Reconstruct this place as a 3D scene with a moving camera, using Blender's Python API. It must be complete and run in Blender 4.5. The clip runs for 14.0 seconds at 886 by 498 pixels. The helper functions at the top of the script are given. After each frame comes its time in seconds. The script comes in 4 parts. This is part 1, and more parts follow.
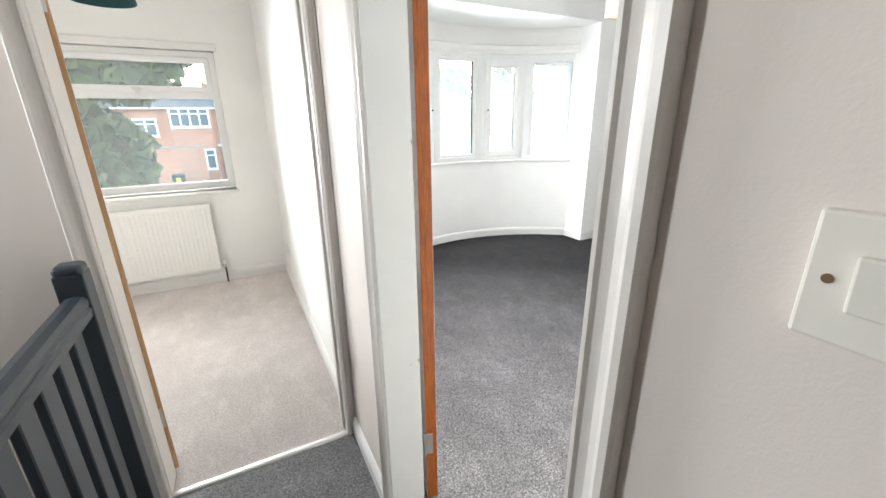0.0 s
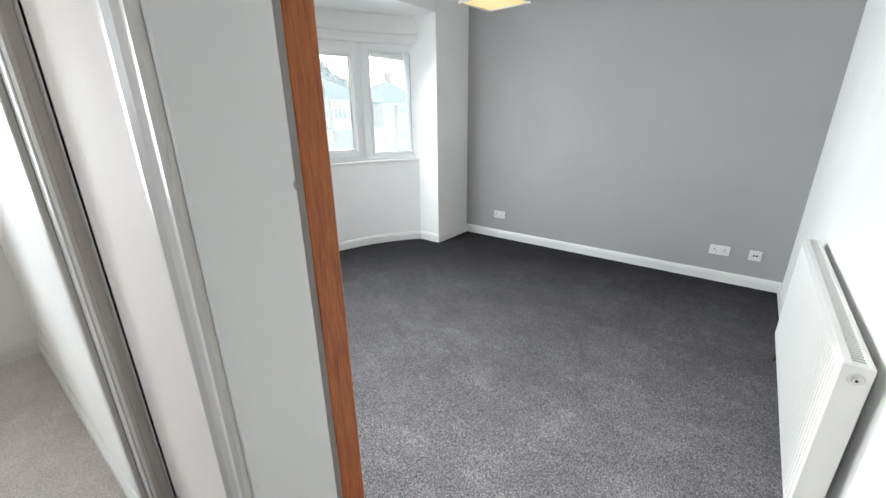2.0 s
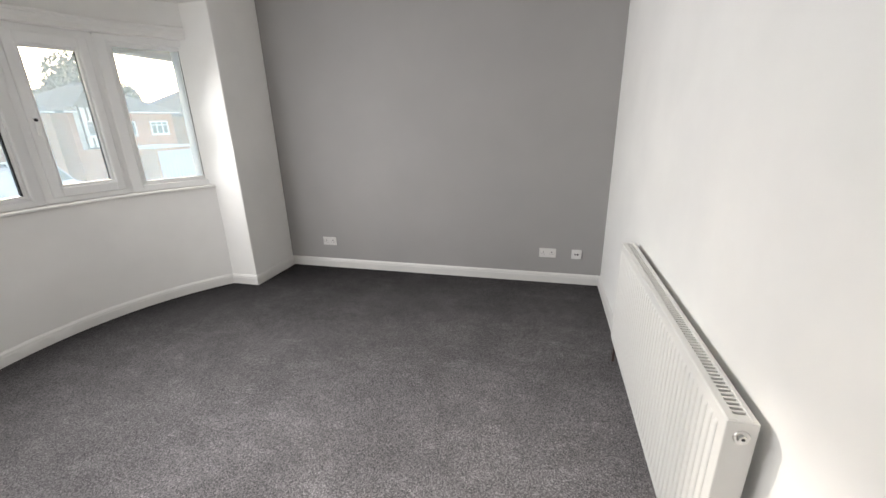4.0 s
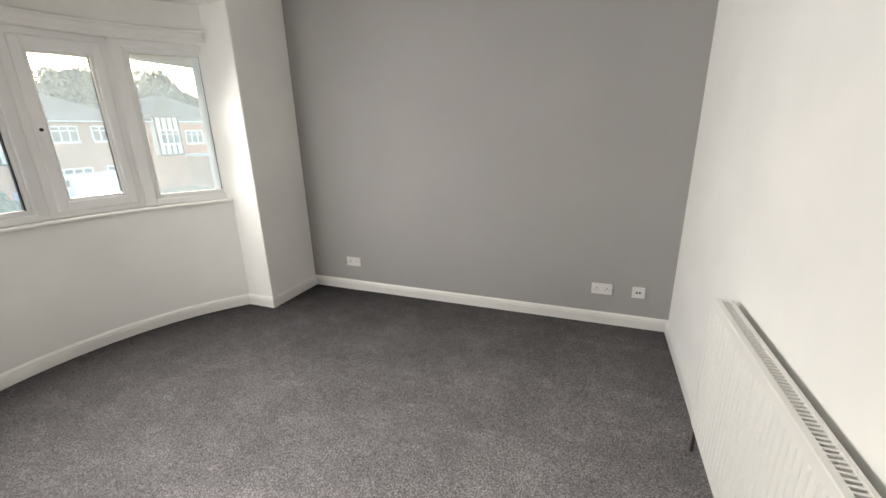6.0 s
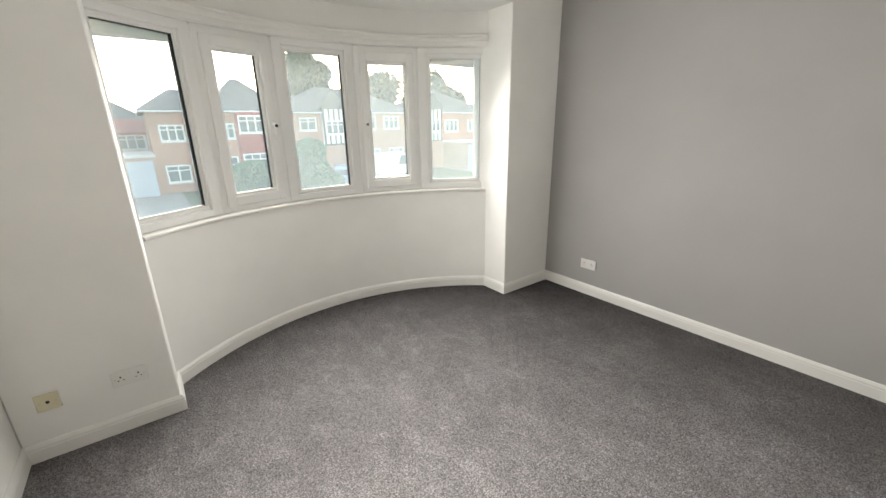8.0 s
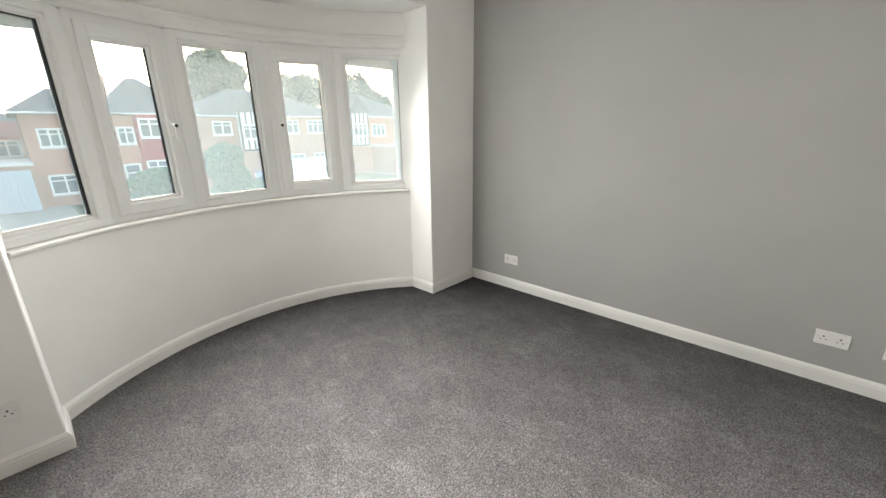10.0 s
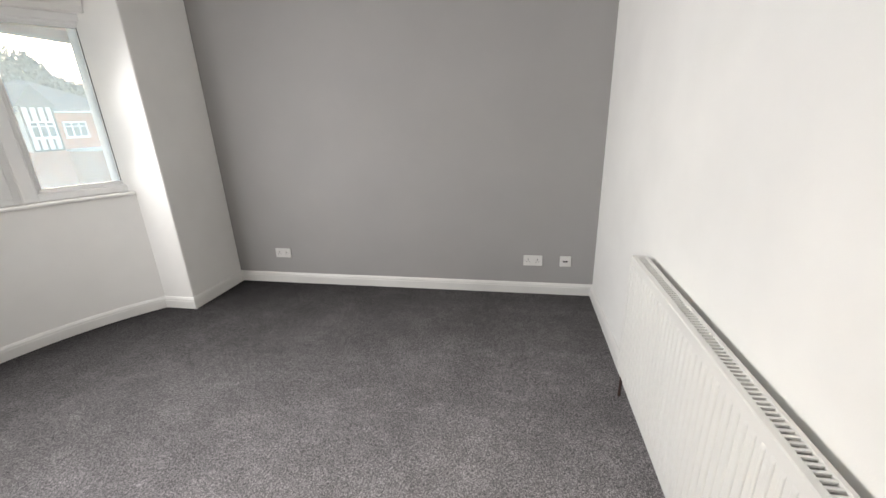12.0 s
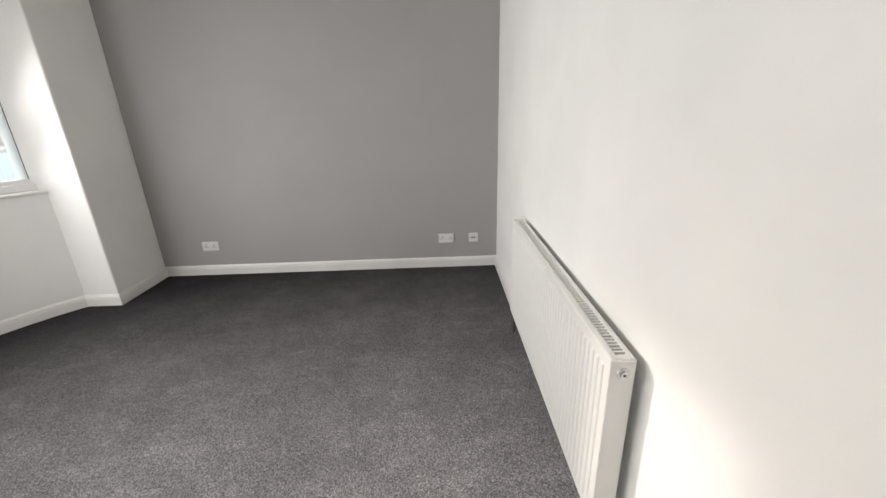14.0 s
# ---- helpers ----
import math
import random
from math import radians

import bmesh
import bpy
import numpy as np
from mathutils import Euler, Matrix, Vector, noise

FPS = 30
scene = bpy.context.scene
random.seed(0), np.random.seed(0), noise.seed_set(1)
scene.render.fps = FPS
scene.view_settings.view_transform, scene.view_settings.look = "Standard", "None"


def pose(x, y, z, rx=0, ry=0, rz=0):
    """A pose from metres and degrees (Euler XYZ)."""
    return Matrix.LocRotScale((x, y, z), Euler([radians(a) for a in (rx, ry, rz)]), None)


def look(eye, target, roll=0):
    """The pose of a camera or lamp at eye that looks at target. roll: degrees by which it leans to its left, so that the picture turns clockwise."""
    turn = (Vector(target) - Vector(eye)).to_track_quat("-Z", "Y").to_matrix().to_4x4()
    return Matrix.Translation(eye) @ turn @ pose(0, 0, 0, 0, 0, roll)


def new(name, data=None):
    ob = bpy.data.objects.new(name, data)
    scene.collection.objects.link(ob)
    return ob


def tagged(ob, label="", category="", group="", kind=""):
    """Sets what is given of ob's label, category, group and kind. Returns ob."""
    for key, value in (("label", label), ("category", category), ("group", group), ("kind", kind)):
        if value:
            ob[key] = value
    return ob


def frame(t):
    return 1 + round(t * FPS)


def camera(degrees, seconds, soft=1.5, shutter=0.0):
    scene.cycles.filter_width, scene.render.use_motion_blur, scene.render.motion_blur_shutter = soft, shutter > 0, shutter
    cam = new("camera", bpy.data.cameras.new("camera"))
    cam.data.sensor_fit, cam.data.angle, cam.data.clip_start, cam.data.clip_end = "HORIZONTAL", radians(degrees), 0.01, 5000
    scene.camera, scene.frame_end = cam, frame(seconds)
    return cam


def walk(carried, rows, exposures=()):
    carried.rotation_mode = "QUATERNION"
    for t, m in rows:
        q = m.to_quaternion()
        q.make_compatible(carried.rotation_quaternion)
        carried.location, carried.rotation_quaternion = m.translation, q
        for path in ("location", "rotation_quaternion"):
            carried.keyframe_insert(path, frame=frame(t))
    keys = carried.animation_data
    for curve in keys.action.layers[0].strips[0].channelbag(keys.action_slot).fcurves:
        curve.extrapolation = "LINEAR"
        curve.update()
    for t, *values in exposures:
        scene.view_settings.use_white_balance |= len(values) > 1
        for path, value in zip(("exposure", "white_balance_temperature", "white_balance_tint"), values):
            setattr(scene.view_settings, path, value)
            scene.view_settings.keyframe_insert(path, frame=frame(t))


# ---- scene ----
cam = camera(96.7, 14.0)
PATH = [
    (0, (0.078, -0.027, 1.413), (0.956, 1.659, 0.790), -0.7),
    (0.2, (0.056, 0.041, 1.393), (0.964, 1.713, 0.777), -0.6),
    (0.5, (0.050, 0.171, 1.397), (1.050, 1.788, 0.776), -0.6),
    (0.7, (0.064, 0.222, 1.380), (1.136, 1.796, 0.767), -0.7),
    (1, (0.095, 0.319, 1.399), (1.274, 1.810, 0.779), -0.4),
    (1.5, (0.186, 0.462, 1.429), (1.520, 1.806, 0.787), -0.5),
    (1.6, (0.196, 0.486, 1.440), (1.564, 1.792, 0.789), -0.5),
    (2, (0.246, 0.564, 1.442), (1.741, 1.718, 0.784), -0.6),
    (2.5, (0.326, 0.663, 1.434), (1.973, 1.591, 0.782), -0.6),
    (3, (0.429, 0.714, 1.440), (2.192, 1.404, 0.795), -0.7),
    (3.5, (0.587, 0.697, 1.419), (2.412, 1.225, 0.794), -1.2),
    (3.7, (0.663, 0.693, 1.434), (2.499, 1.175, 0.806), -1.4),
    (5.8, (1.245, 0.722, 1.483), (3.087, 1.216, 0.880), -1.8),
    (6, (1.281, 0.735, 1.455), (3.063, 1.434, 0.875), -1.4),
    (6.5, (1.328, 0.774, 1.466), (2.837, 1.943, 0.866), -1.2),
    (7, (1.289, 0.863, 1.479), (2.506, 2.325, 0.862), -1.2),
    (7.2, (1.249, 0.923, 1.502), (2.386, 2.446, 0.878), -1.0),
    (9.3, (1.262, 0.876, 1.491), (2.400, 2.413, 0.906), -1.1),
    (9.5, (1.266, 0.871, 1.479), (2.474, 2.356, 0.899), -1.3),
    (10, (1.290, 0.866, 1.473), (2.676, 2.183, 0.885), -0.9),
    (10.5, (1.353, 0.814, 1.451), (2.898, 1.938, 0.860), -1.0),
    (11, (1.410, 0.739, 1.444), (3.089, 1.640, 0.835), -1.2),
    (11.5, (1.358, 0.768, 1.426), (3.152, 1.395, 0.803), -1.4),
    (12, (1.254, 0.760, 1.401), (3.112, 1.127, 0.758), -2.1),
    (12.5, (1.151, 0.725, 1.396), (3.026, 0.930, 0.729), -2.2),
    (13, (0.977, 0.690, 1.416), (2.853, 0.806, 0.734), -1.8),
    (13.5, (0.886, 0.681, 1.408), (2.768, 0.736, 0.734), -1.7),
    (14, (0.786, 0.685, 1.404), (2.672, 0.675, 0.738), -1.9),
]
walk(cam, [(t, look(eye, target, roll)) for t, eye, target, roll in PATH],
     exposures=[(0.0, 3.38, 6350, 8), (0.5, 3.15, 6100, 7), (1.5, 2.82, 6100, 7), (2.5, 2.55, 6200, 8), (3.0, 2.42, 6350, 10), (3.7, 2.26, 6600, 12),
                (6.0, 2.30, 7000, 11), (7.0, 2.40, 7200, 10), (9.5, 2.48, 6850, 9), (11.0, 2.44, 7150, 10), (12.0, 2.34, 6750, 12), (14.0, 2.24, 6750, 12)])

# ---- world, sun and exposure ----
SUN_AZ, SUN_EL = 29.0, 14.0   # degrees from +y towards +x, and above the horizon
world = bpy.data.worlds.new("sky")
scene.world = world
world.use_nodes = True
wn = world.node_tree
sky = wn.nodes.new("ShaderNodeTexSky")
sky.sky_type = "NISHITA"
sky.sun_disc = False
sky.sun_elevation = radians(SUN_EL)
sky.sun_rotation = radians(SUN_AZ)
sky.dust_density = 1.0
sky.air_density = 1.2
wn.nodes["Background"].inputs["Strength"].default_value = 0.15
haze = wn.nodes.new("ShaderNodeHueSaturation")     # thin high cloud takes the colour out of the sky
haze.inputs["Saturation"].default_value = 0.8
wn.links.new(sky.outputs["Color"], haze.inputs["Color"])
wn.links.new(haze.outputs["Color"], wn.nodes["Background"].inputs["Color"])
sun = new("sun", bpy.data.lights.new("sun", "SUN"))
sun.data.energy, sun.data.angle, sun.data.color = 0.30, radians(2.0), (1.0, 0.95, 0.88)
s_dir = Vector((math.sin(radians(SUN_AZ)) * math.cos(radians(SUN_EL)), math.cos(radians(SUN_AZ)) * math.cos(radians(SUN_EL)), math.sin(radians(SUN_EL))))
sun.matrix_world = look(s_dir * 50, (0, 0, 0))


def sky_lamp(name, eye, target, w, h, watts, spread=180):
    """Stands in for the sky's light in a window's opening."""
    lamp = new(name, bpy.data.lights.new(name, "AREA"))
    lamp.data.shape, lamp.data.size, lamp.data.size_y, lamp.data.energy = "RECTANGLE", w, h, watts
    lamp.data.color = (0.97, 0.985, 1.0)
    lamp.data.spread = radians(spread)
    lamp.matrix_world = look(eye, target)
    return lamp


for a, watts in ((123.5, 1.5), (107.1, 1.25), (90.2, 0.7), (73.1, 1.0), (56.4, 1.3)):
    ca, sa = math.cos(radians(a)), math.sin(radians(a))
    for z in (1.29, 1.76):
        sky_lamp("bay_daylight", (2.425 + 1.83 * ca, 2.164 + 1.83 * sa, z), (2.425, 2.164, z - 0.6), 0.40, 0.44, watts, 146)
sky_lamp("box_room_daylight", (-0.60, 3.97, 1.41), (-0.60, 2.2, 1.10), 0.82, 0.98, 4.2, 105)
# added fill light for the landing, set in an unseen, assumed stair window
sky_lamp("added_stair_fill", (-1.57, 1.325, 1.70), (0.4, 0.4, 1.2), 0.26, 0.5, 2.6)


# ---- materials ----
def mat(name, rough=0.5, metal=0.0, spec=0.5):
    m = bpy.data.materials.new(name)
    m.use_nodes = True
    b = m.node_tree.nodes["Principled BSDF"]
    b.inputs["Roughness"].default_value = rough
    b.inputs["Metallic"].default_value = metal
    b.inputs["Specular IOR Level"].default_value = spec
    return m, m.node_tree, b


def coords(nt, scale=(1, 1, 1)):
    g = nt.nodes.new("ShaderNodeNewGeometry")
    mp = nt.nodes.new("ShaderNodeMapping")
    mp.inputs["Scale"].default_value = scale
    nt.links.new(g.outputs["Position"], mp.inputs["Vector"])
    return mp.outputs["Vector"]


def noise_tex(nt, vec, scale, detail=3.0, rough=0.55):
    n = nt.nodes.new("ShaderNodeTexNoise")
    n.inputs["Scale"].default_value = scale
    n.inputs["Detail"].default_value = detail
    n.inputs["Roughness"].default_value = rough
    nt.links.new(vec, n.inputs["Vector"])
    return n.outputs["Fac"]


def ramp(nt, fac, stops):
    r = nt.nodes.new("ShaderNodeValToRGB")
    els = r.color_ramp.elements
    while len(els) < len(stops):
        els.new(0.5)
    for e, (p, c) in zip(els, stops):
        e.position, e.color = p, (*c, 1)
    nt.links.new(fac, r.inputs["Fac"])
    return r.outputs["Color"]


def mixc(nt, a, b, fac, mode="MULTIPLY"):
    m = nt.nodes.new("ShaderNodeMix")
    m.data_type, m.blend_type = "RGBA", mode
    for sock, v in ((m.inputs[0], fac), (m.inputs[6], a), (m.inputs[7], b)):
        if hasattr(v, "links"):
            nt.links.new(v, sock)
        elif isinstance(v, tuple):
            sock.default_value = (*v, 1)
        else:
            sock.default_value = v
    return m.outputs[2]


def bump(nt, b, height, strength, dist):
    n = nt.nodes.new("ShaderNodeBump")
    n.inputs["Strength"].default_value, n.inputs["Distance"].default_value = strength, dist
    nt.links.new(height, n.inputs["Height"])
    nt.links.new(n.outputs["Normal"], b.inputs["Normal"])


def shade_of(c, k):
    return tuple(min(1.0, v * k) for v in c)


def painted(name, col, rough=0.6, wear=0.06, roller=0.15, scale=1.6, grain=260):
    """Emulsion or gloss paint: faint blotches, roller stipple."""
    m, nt, b = mat(name, rough, spec=0.4)
    v = coords(nt)
    c = ramp(nt, noise_tex(nt, v, scale, 4), [(0.3, shade_of(col, 1 - wear)), (0.7, shade_of(col, 1 + wear * 0.4))])
    nt.links.new(c, b.inputs["Base Color"])
    bump(nt, b, noise_tex(nt, v, grain, 2), roller, 0.0015)
    return m


def carpet(name, dark, light, patch=0.12, facing_gain=0.0):
    """Cut pile: flecked fibres, tufts, brushed patches and foot marks."""
    m, nt, b = mat(name, 1.0, spec=0.03)
    v = coords(nt)
    cells = nt.nodes.new("ShaderNodeTexVoronoi")
    cells.inputs["Scale"].default_value = 270
    nt.links.new(v, cells.inputs["Vector"])
    sep = nt.nodes.new("ShaderNodeSeparateColor")
    nt.links.new(cells.outputs["Color"], sep.inputs[0])
    fibre = sep.outputs[0]
    tuft = noise_tex(nt, v, 110, 2, 0.7)
    c1 = ramp(nt, fibre, [(0.05, dark), (0.95, light)])
    tuftc = ramp(nt, tuft, [(0.34, (0.78, 0.78, 0.78)), (0.66, (1.1, 1.1, 1.1))])
    big = ramp(nt, noise_tex(nt, v, 2.6, 6, 0.68), [(0.36, (1 - patch,) * 3), (0.62, (1, 1, 1))])
    brushed = ramp(nt, noise_tex(nt, coords(nt, (1.0, 0.45, 1.0)), 9.0, 5, 0.65), [(0.50, (1, 1, 1)), (0.68, (1 + patch,) * 3)])
    c = mixc(nt, mixc(nt, mixc(nt, c1, tuftc, 1.0), big, 1.0), brushed, 1.0)
    nt.links.new(c, b.inputs["Base Color"])
    b.inputs["Diffuse Roughness"].default_value = 1.0
    bump(nt, b, mixc(nt, fibre, tuft, 0.5, "MIX"), 0.7, 0.005)
    if facing_gain:
        # painted lightening: pile colour multiplied up, mixed in where the view looks down
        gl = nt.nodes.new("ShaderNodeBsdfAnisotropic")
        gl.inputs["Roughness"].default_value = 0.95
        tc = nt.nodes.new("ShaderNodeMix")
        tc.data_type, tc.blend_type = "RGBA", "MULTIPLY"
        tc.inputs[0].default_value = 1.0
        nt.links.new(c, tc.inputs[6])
        tc.inputs[7].default_value = (facing_gain, facing_gain, facing_gain, 1)
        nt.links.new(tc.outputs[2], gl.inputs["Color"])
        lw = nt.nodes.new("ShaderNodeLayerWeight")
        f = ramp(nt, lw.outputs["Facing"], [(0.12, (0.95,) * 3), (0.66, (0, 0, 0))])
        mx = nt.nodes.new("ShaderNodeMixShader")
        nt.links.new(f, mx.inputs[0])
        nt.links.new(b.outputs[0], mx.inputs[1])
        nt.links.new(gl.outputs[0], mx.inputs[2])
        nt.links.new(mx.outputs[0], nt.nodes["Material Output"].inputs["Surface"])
    return m


def wood(name, dark, light, rough=0.4, along=(14, 14, 1.1)):
    m, nt, b = mat(name, rough, spec=0.5)
    v = coords(nt, along)
    g = noise_tex(nt, v, 6, 6, 0.7)
    c = ramp(nt, g, [(0.25, dark), (0.55, light), (0.8, shade_of(light, 0.8))])
    f = ramp(nt, noise_tex(nt, coords(nt, (150, 150, 7)), 3, 3), [(0.36, (0.76, 0.70, 0.64)), (0.56, (1, 1, 1))])
    nt.links.new(mixc(nt, c, f, 1.0), b.inputs["Base Color"])
    bump(nt, b, g, 0.15, 0.002)
    return m


WHITE = painted("white_emulsion", (0.87, 0.862, 0.84), 0.75)
GREY = painted("grey_emulsion", (0.40, 0.391, 0.384), 0.75, wear=0.05)
MAGNOLIA = painted("magnolia_emulsion", (0.74, 0.675, 0.625), 0.75)
CEIL = painted("ceiling_emulsion", (0.82, 0.815, 0.80), 0.85)
GLOSS = painted("white_gloss", (0.80, 0.79, 0.765), 0.32, wear=0.08, roller=0.06, grain=120)
CREAMGLOSS = painted("aged_cream_gloss", (0.70, 0.665, 0.625), 0.34, wear=0.10, roller=0.06, grain=120)


def scuffed(name, col):
    """Gloss paint with a few small dark knocks and rubbed patches."""
    m, nt, b = mat(name, 0.34, spec=0.4)
    c = ramp(nt, noise_tex(nt, coords(nt), 2.2, 4), [(0.3, shade_of(col, 0.93)), (0.7, col)])
    k = ramp(nt, noise_tex(nt, coords(nt, (1, 1, 0.55)), 21, 2, 0.5), [(0.765, (1, 1, 1)), (0.79, (0.42, 0.36, 0.31))])
    nt.links.new(mixc(nt, c, k, 1.0), b.inputs["Base Color"])
    bump(nt, b, noise_tex(nt, coords(nt, (1, 1, 0.3)), 40, 3), 0.08, 0.002)
    return m


LINING = scuffed("scuffed_gloss", (0.85, 0.845, 0.825))
UPVC = painted("white_upvc", (0.83, 0.83, 0.82), 0.28, wear=0.03, roller=0.02)
PLASTIC = painted("white_plastic", (0.80, 0.79, 0.77), 0.3, wear=0.03, roller=0.02)
IVORY = painted("ivory_plastic", (0.76, 0.73, 0.66), 0.3, wear=0.03, roller=0.02)
CREAM = painted("cream_plastic", (0.72, 0.66, 0.48), 0.35, wear=0.05, roller=0.02)
RADPAINT = painted("radiator_enamel", (0.81, 0.80, 0.77), 0.3, wear=0.03, roller=0.03)
DARK = painted("dark_plastic", (0.012, 0.012, 0.014), 0.5)
BRASS = painted("tarnished_brass", (0.16, 0.10, 0.045), 0.4)
COPPER = painted("dark_pipe", (0.05, 0.03, 0.025), 0.45)
CHARCOAL = painted("charcoal_satin", (0.035, 0.045, 0.055), 0.38, wear=0.12, roller=0.05, grain=60)
ORANGE = wood("orange_pine", (0.22, 0.045, 0.008), (0.52, 0.145, 0.024), 0.35, (26, 26, 1.5))
PINE = wood("bare_pine", (0.36, 0.20, 0.09), (0.55, 0.34, 0.17), 0.6)
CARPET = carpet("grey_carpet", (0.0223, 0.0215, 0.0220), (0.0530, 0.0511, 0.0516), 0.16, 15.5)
CARPET_L = carpet("landing_carpet", (0.10, 0.10, 0.101), (0.21, 0.207, 0.207), 0.1, 2.4)
CARPET_B = carpet("beige_carpet", (0.66, 0.61, 0.58), (0.78, 0.72, 0.69), 0.12)
CHROME, _nt, _b = mat("chrome", 0.14, 1.0)
_b.inputs["Base Color"].default_value = (0.8, 0.8, 0.8, 1)
STEEL, _nt, _b = mat("satin_steel", 0.38, 1.0)
_b.inputs["Base Color"].default_value = (0.62, 0.61, 0.6, 1)


def glass_mat(name, dust_veil):
    """Thin window glass with dust and dried streaks, plus a painted veil of outdoor haze."""
    m = bpy.data.materials.new(name)
    m.use_nodes = True
    nt = m.node_tree
    nt.nodes.remove(nt.nodes["Principled BSDF"])
    out = nt.nodes["Material Output"]
    tr, gl, df = (nt.nodes.new("ShaderNodeBsdf" + k) for k in ("Transparent", "Glossy", "Translucent"))
    tr.inputs["Color"].default_value = (0.94, 0.96, 0.97, 1)
    gl.inputs["Roughness"].default_value = 0.02
    # bluish dust colour also stands in for the haze over the view
    df.inputs["Color"].default_value = (0.74, 0.88, 1.0, 1)
    fr = nt.nodes.new("ShaderNodeFresnel")
    fr.inputs["IOR"].default_value = 1.45
    m1, m2 = nt.nodes.new("ShaderNodeMixShader"), nt.nodes.new("ShaderNodeMixShader")
    nt.links.new(fr.outputs[0], m1.inputs[0])
    nt.links.new(tr.outputs[0], m1.inputs[1])
    nt.links.new(gl.outputs[0], m1.inputs[2])
    streak = noise_tex(nt, coords(nt, (14, 14, 1.6)), 1.4, 3, 0.5)
    cloud = noise_tex(nt, coords(nt), 3.5, 3)
    d = ramp(nt, mixc(nt, streak, cloud, 0.65, "MIX"), [(0.3, (dust_veil * 0.86,) * 3), (0.7, (dust_veil * 1.16,) * 3)])
    nt.links.new(d, m2.inputs[0])
    nt.links.new(m1.outputs[0], m2.inputs[1])
    nt.links.new(df.outputs[0], m2.inputs[2])
    nt.links.new(m2.outputs[0], out.inputs["Surface"])
    return m


GLASS = glass_mat("dusty_hazed_glass", 0.16)
GLASS_B = glass_mat("streaked_glass", 0.032)


# ---- mesh helpers ----
def part(name, bm, material, parent=None, label="", smooth=False):
    me = bpy.data.meshes.new(name)
    bmesh.ops.recalc_face_normals(bm, faces=bm.faces[:])
    bm.to_mesh(me)
    bm.free()
    for mt in (material if isinstance(material, (list, tuple)) else [material]):
        me.materials.append(mt)
    if smooth:
        for p in me.polygons:
            p.use_smooth = True
        me.set_sharp_from_angle(angle=radians(32))
    ob = new(name, me)
    if parent:
        ob.parent = parent
    if label:
        ob["label"] = label
    return ob


def thing(name, label, category, m=None, kind="", group=""):
    e = new(name)
    e.empty_display_size = 0.1
    if m is not None:
        e.matrix_world = m
    return tagged(e, label, category, group, kind)


def structure(ob, label, category):
    return tagged(ob, label, category, kind="structure")


def add_box(bm, lo, hi, bevel=0.0, seg=1, m=None):
    r = bmesh.ops.create_cube(bm, size=1.0)
    vs = r["verts"]
    for v in vs:
        v.co = Vector([lo[i] + (v.co[i] + 0.5) * (hi[i] - lo[i]) for i in range(3)])
    if m is not None:
        for v in vs:
            v.co = m @ v.co
    if bevel:
        es = list({e for v in vs for e in v.link_edges})
        bmesh.ops.bevel(bm, geom=es, offset=bevel, segments=seg, affect="EDGES", profile=0.5)
    return bm


def box(lo, hi, bevel=0.0, seg=1):
    return add_box(bmesh.new(), lo, hi, bevel, seg)


def add_cyl(bm, a, b, r1, r2=None, n=16, caps=True):
    a, b = Vector(a), Vector(b)
    d = b - a
    q = d.to_track_quat("Z", "Y").to_matrix().to_4x4()
    bmesh.ops.create_cone(bm, cap_ends=caps, segments=n, radius1=r1, radius2=r1 if r2 is None else r2, depth=d.length, matrix=Matrix.Translation((a + b) / 2) @ q)
    return bm


def cyl(a, b, r1, r2=None, n=16):
    return add_cyl(bmesh.new(), a, b, r1, r2, n)


def add_sweep(bm, path, profile, closed_profile=True):
    """Sweeps (offset to the left, z) along a path in plan, mitred."""
    pts = [Vector(p) for p in path]
    rings = []
    for i, p in enumerate(pts):
        d0 = (p - pts[i - 1]).normalized() if i else None
        d1 = (pts[i + 1] - p).normalized() if i < len(pts) - 1 else None
        d0, d1 = d0 or d1, d1 or d0
        n0, n1 = Vector((-d0.y, d0.x)), Vector((-d1.y, d1.x))
        n = (n0 + n1).normalized()
        k = 1 / max(0.3, n.dot(n0))
        rings.append([bm.verts.new((p.x + n.x * o * k, p.y + n.y * o * k, z)) for o, z in profile])
    m = len(profile)
    for a, b in zip(rings, rings[1:]):
        for j in range(m if closed_profile else m - 1):
            bm.faces.new((a[j], a[(j + 1) % m], b[(j + 1) % m], b[j]))
    if closed_profile:
        bm.faces.new(rings[0])
        bm.faces.new(rings[-1])
    return bm


def sweep(path, profile):
    return add_sweep(bmesh.new(), path, profile)


def add_extrude(bm, outline, m, depth):
    """A flat outline (x, y) pushed along z by depth, placed by m."""
    a = [bm.verts.new(m @ Vector((x, y, 0))) for x, y in outline]
    b = [bm.verts.new(m @ Vector((x, y, depth))) for x, y in outline]
    bm.faces.new(a)
    bm.faces.new(b)
    for i in range(len(a)):
        j = (i + 1) % len(a)
        bm.faces.new((a[i], a[j], b[j], b[i]))
    return bm


# ---- plan ----
WX, EX, SY, NY, CZ = 0.532, 4.273, 0.165, 3.282, 2.68   # front room
NIB_L, NIB_R = 1.164, 3.688
BC, BR = Vector((2.425, 2.164)), 1.873                  # centre and radius of the bay
A0, A1 = 47.6, 132.3
LX = 0.406                                              # landing's east wall
D0, D1, DH = 0.251, 1.016, 2.03                          # front room's doorway, along y
BY0, BY1 = 1.527, 1.647                                   # wall between landing and box room
BX0, BX1 = -0.336, 0.365                                # box room's doorway, along x
BN, BW = 3.985, -1.45                                    # box room's window wall and far wall
GROUND = -2.75


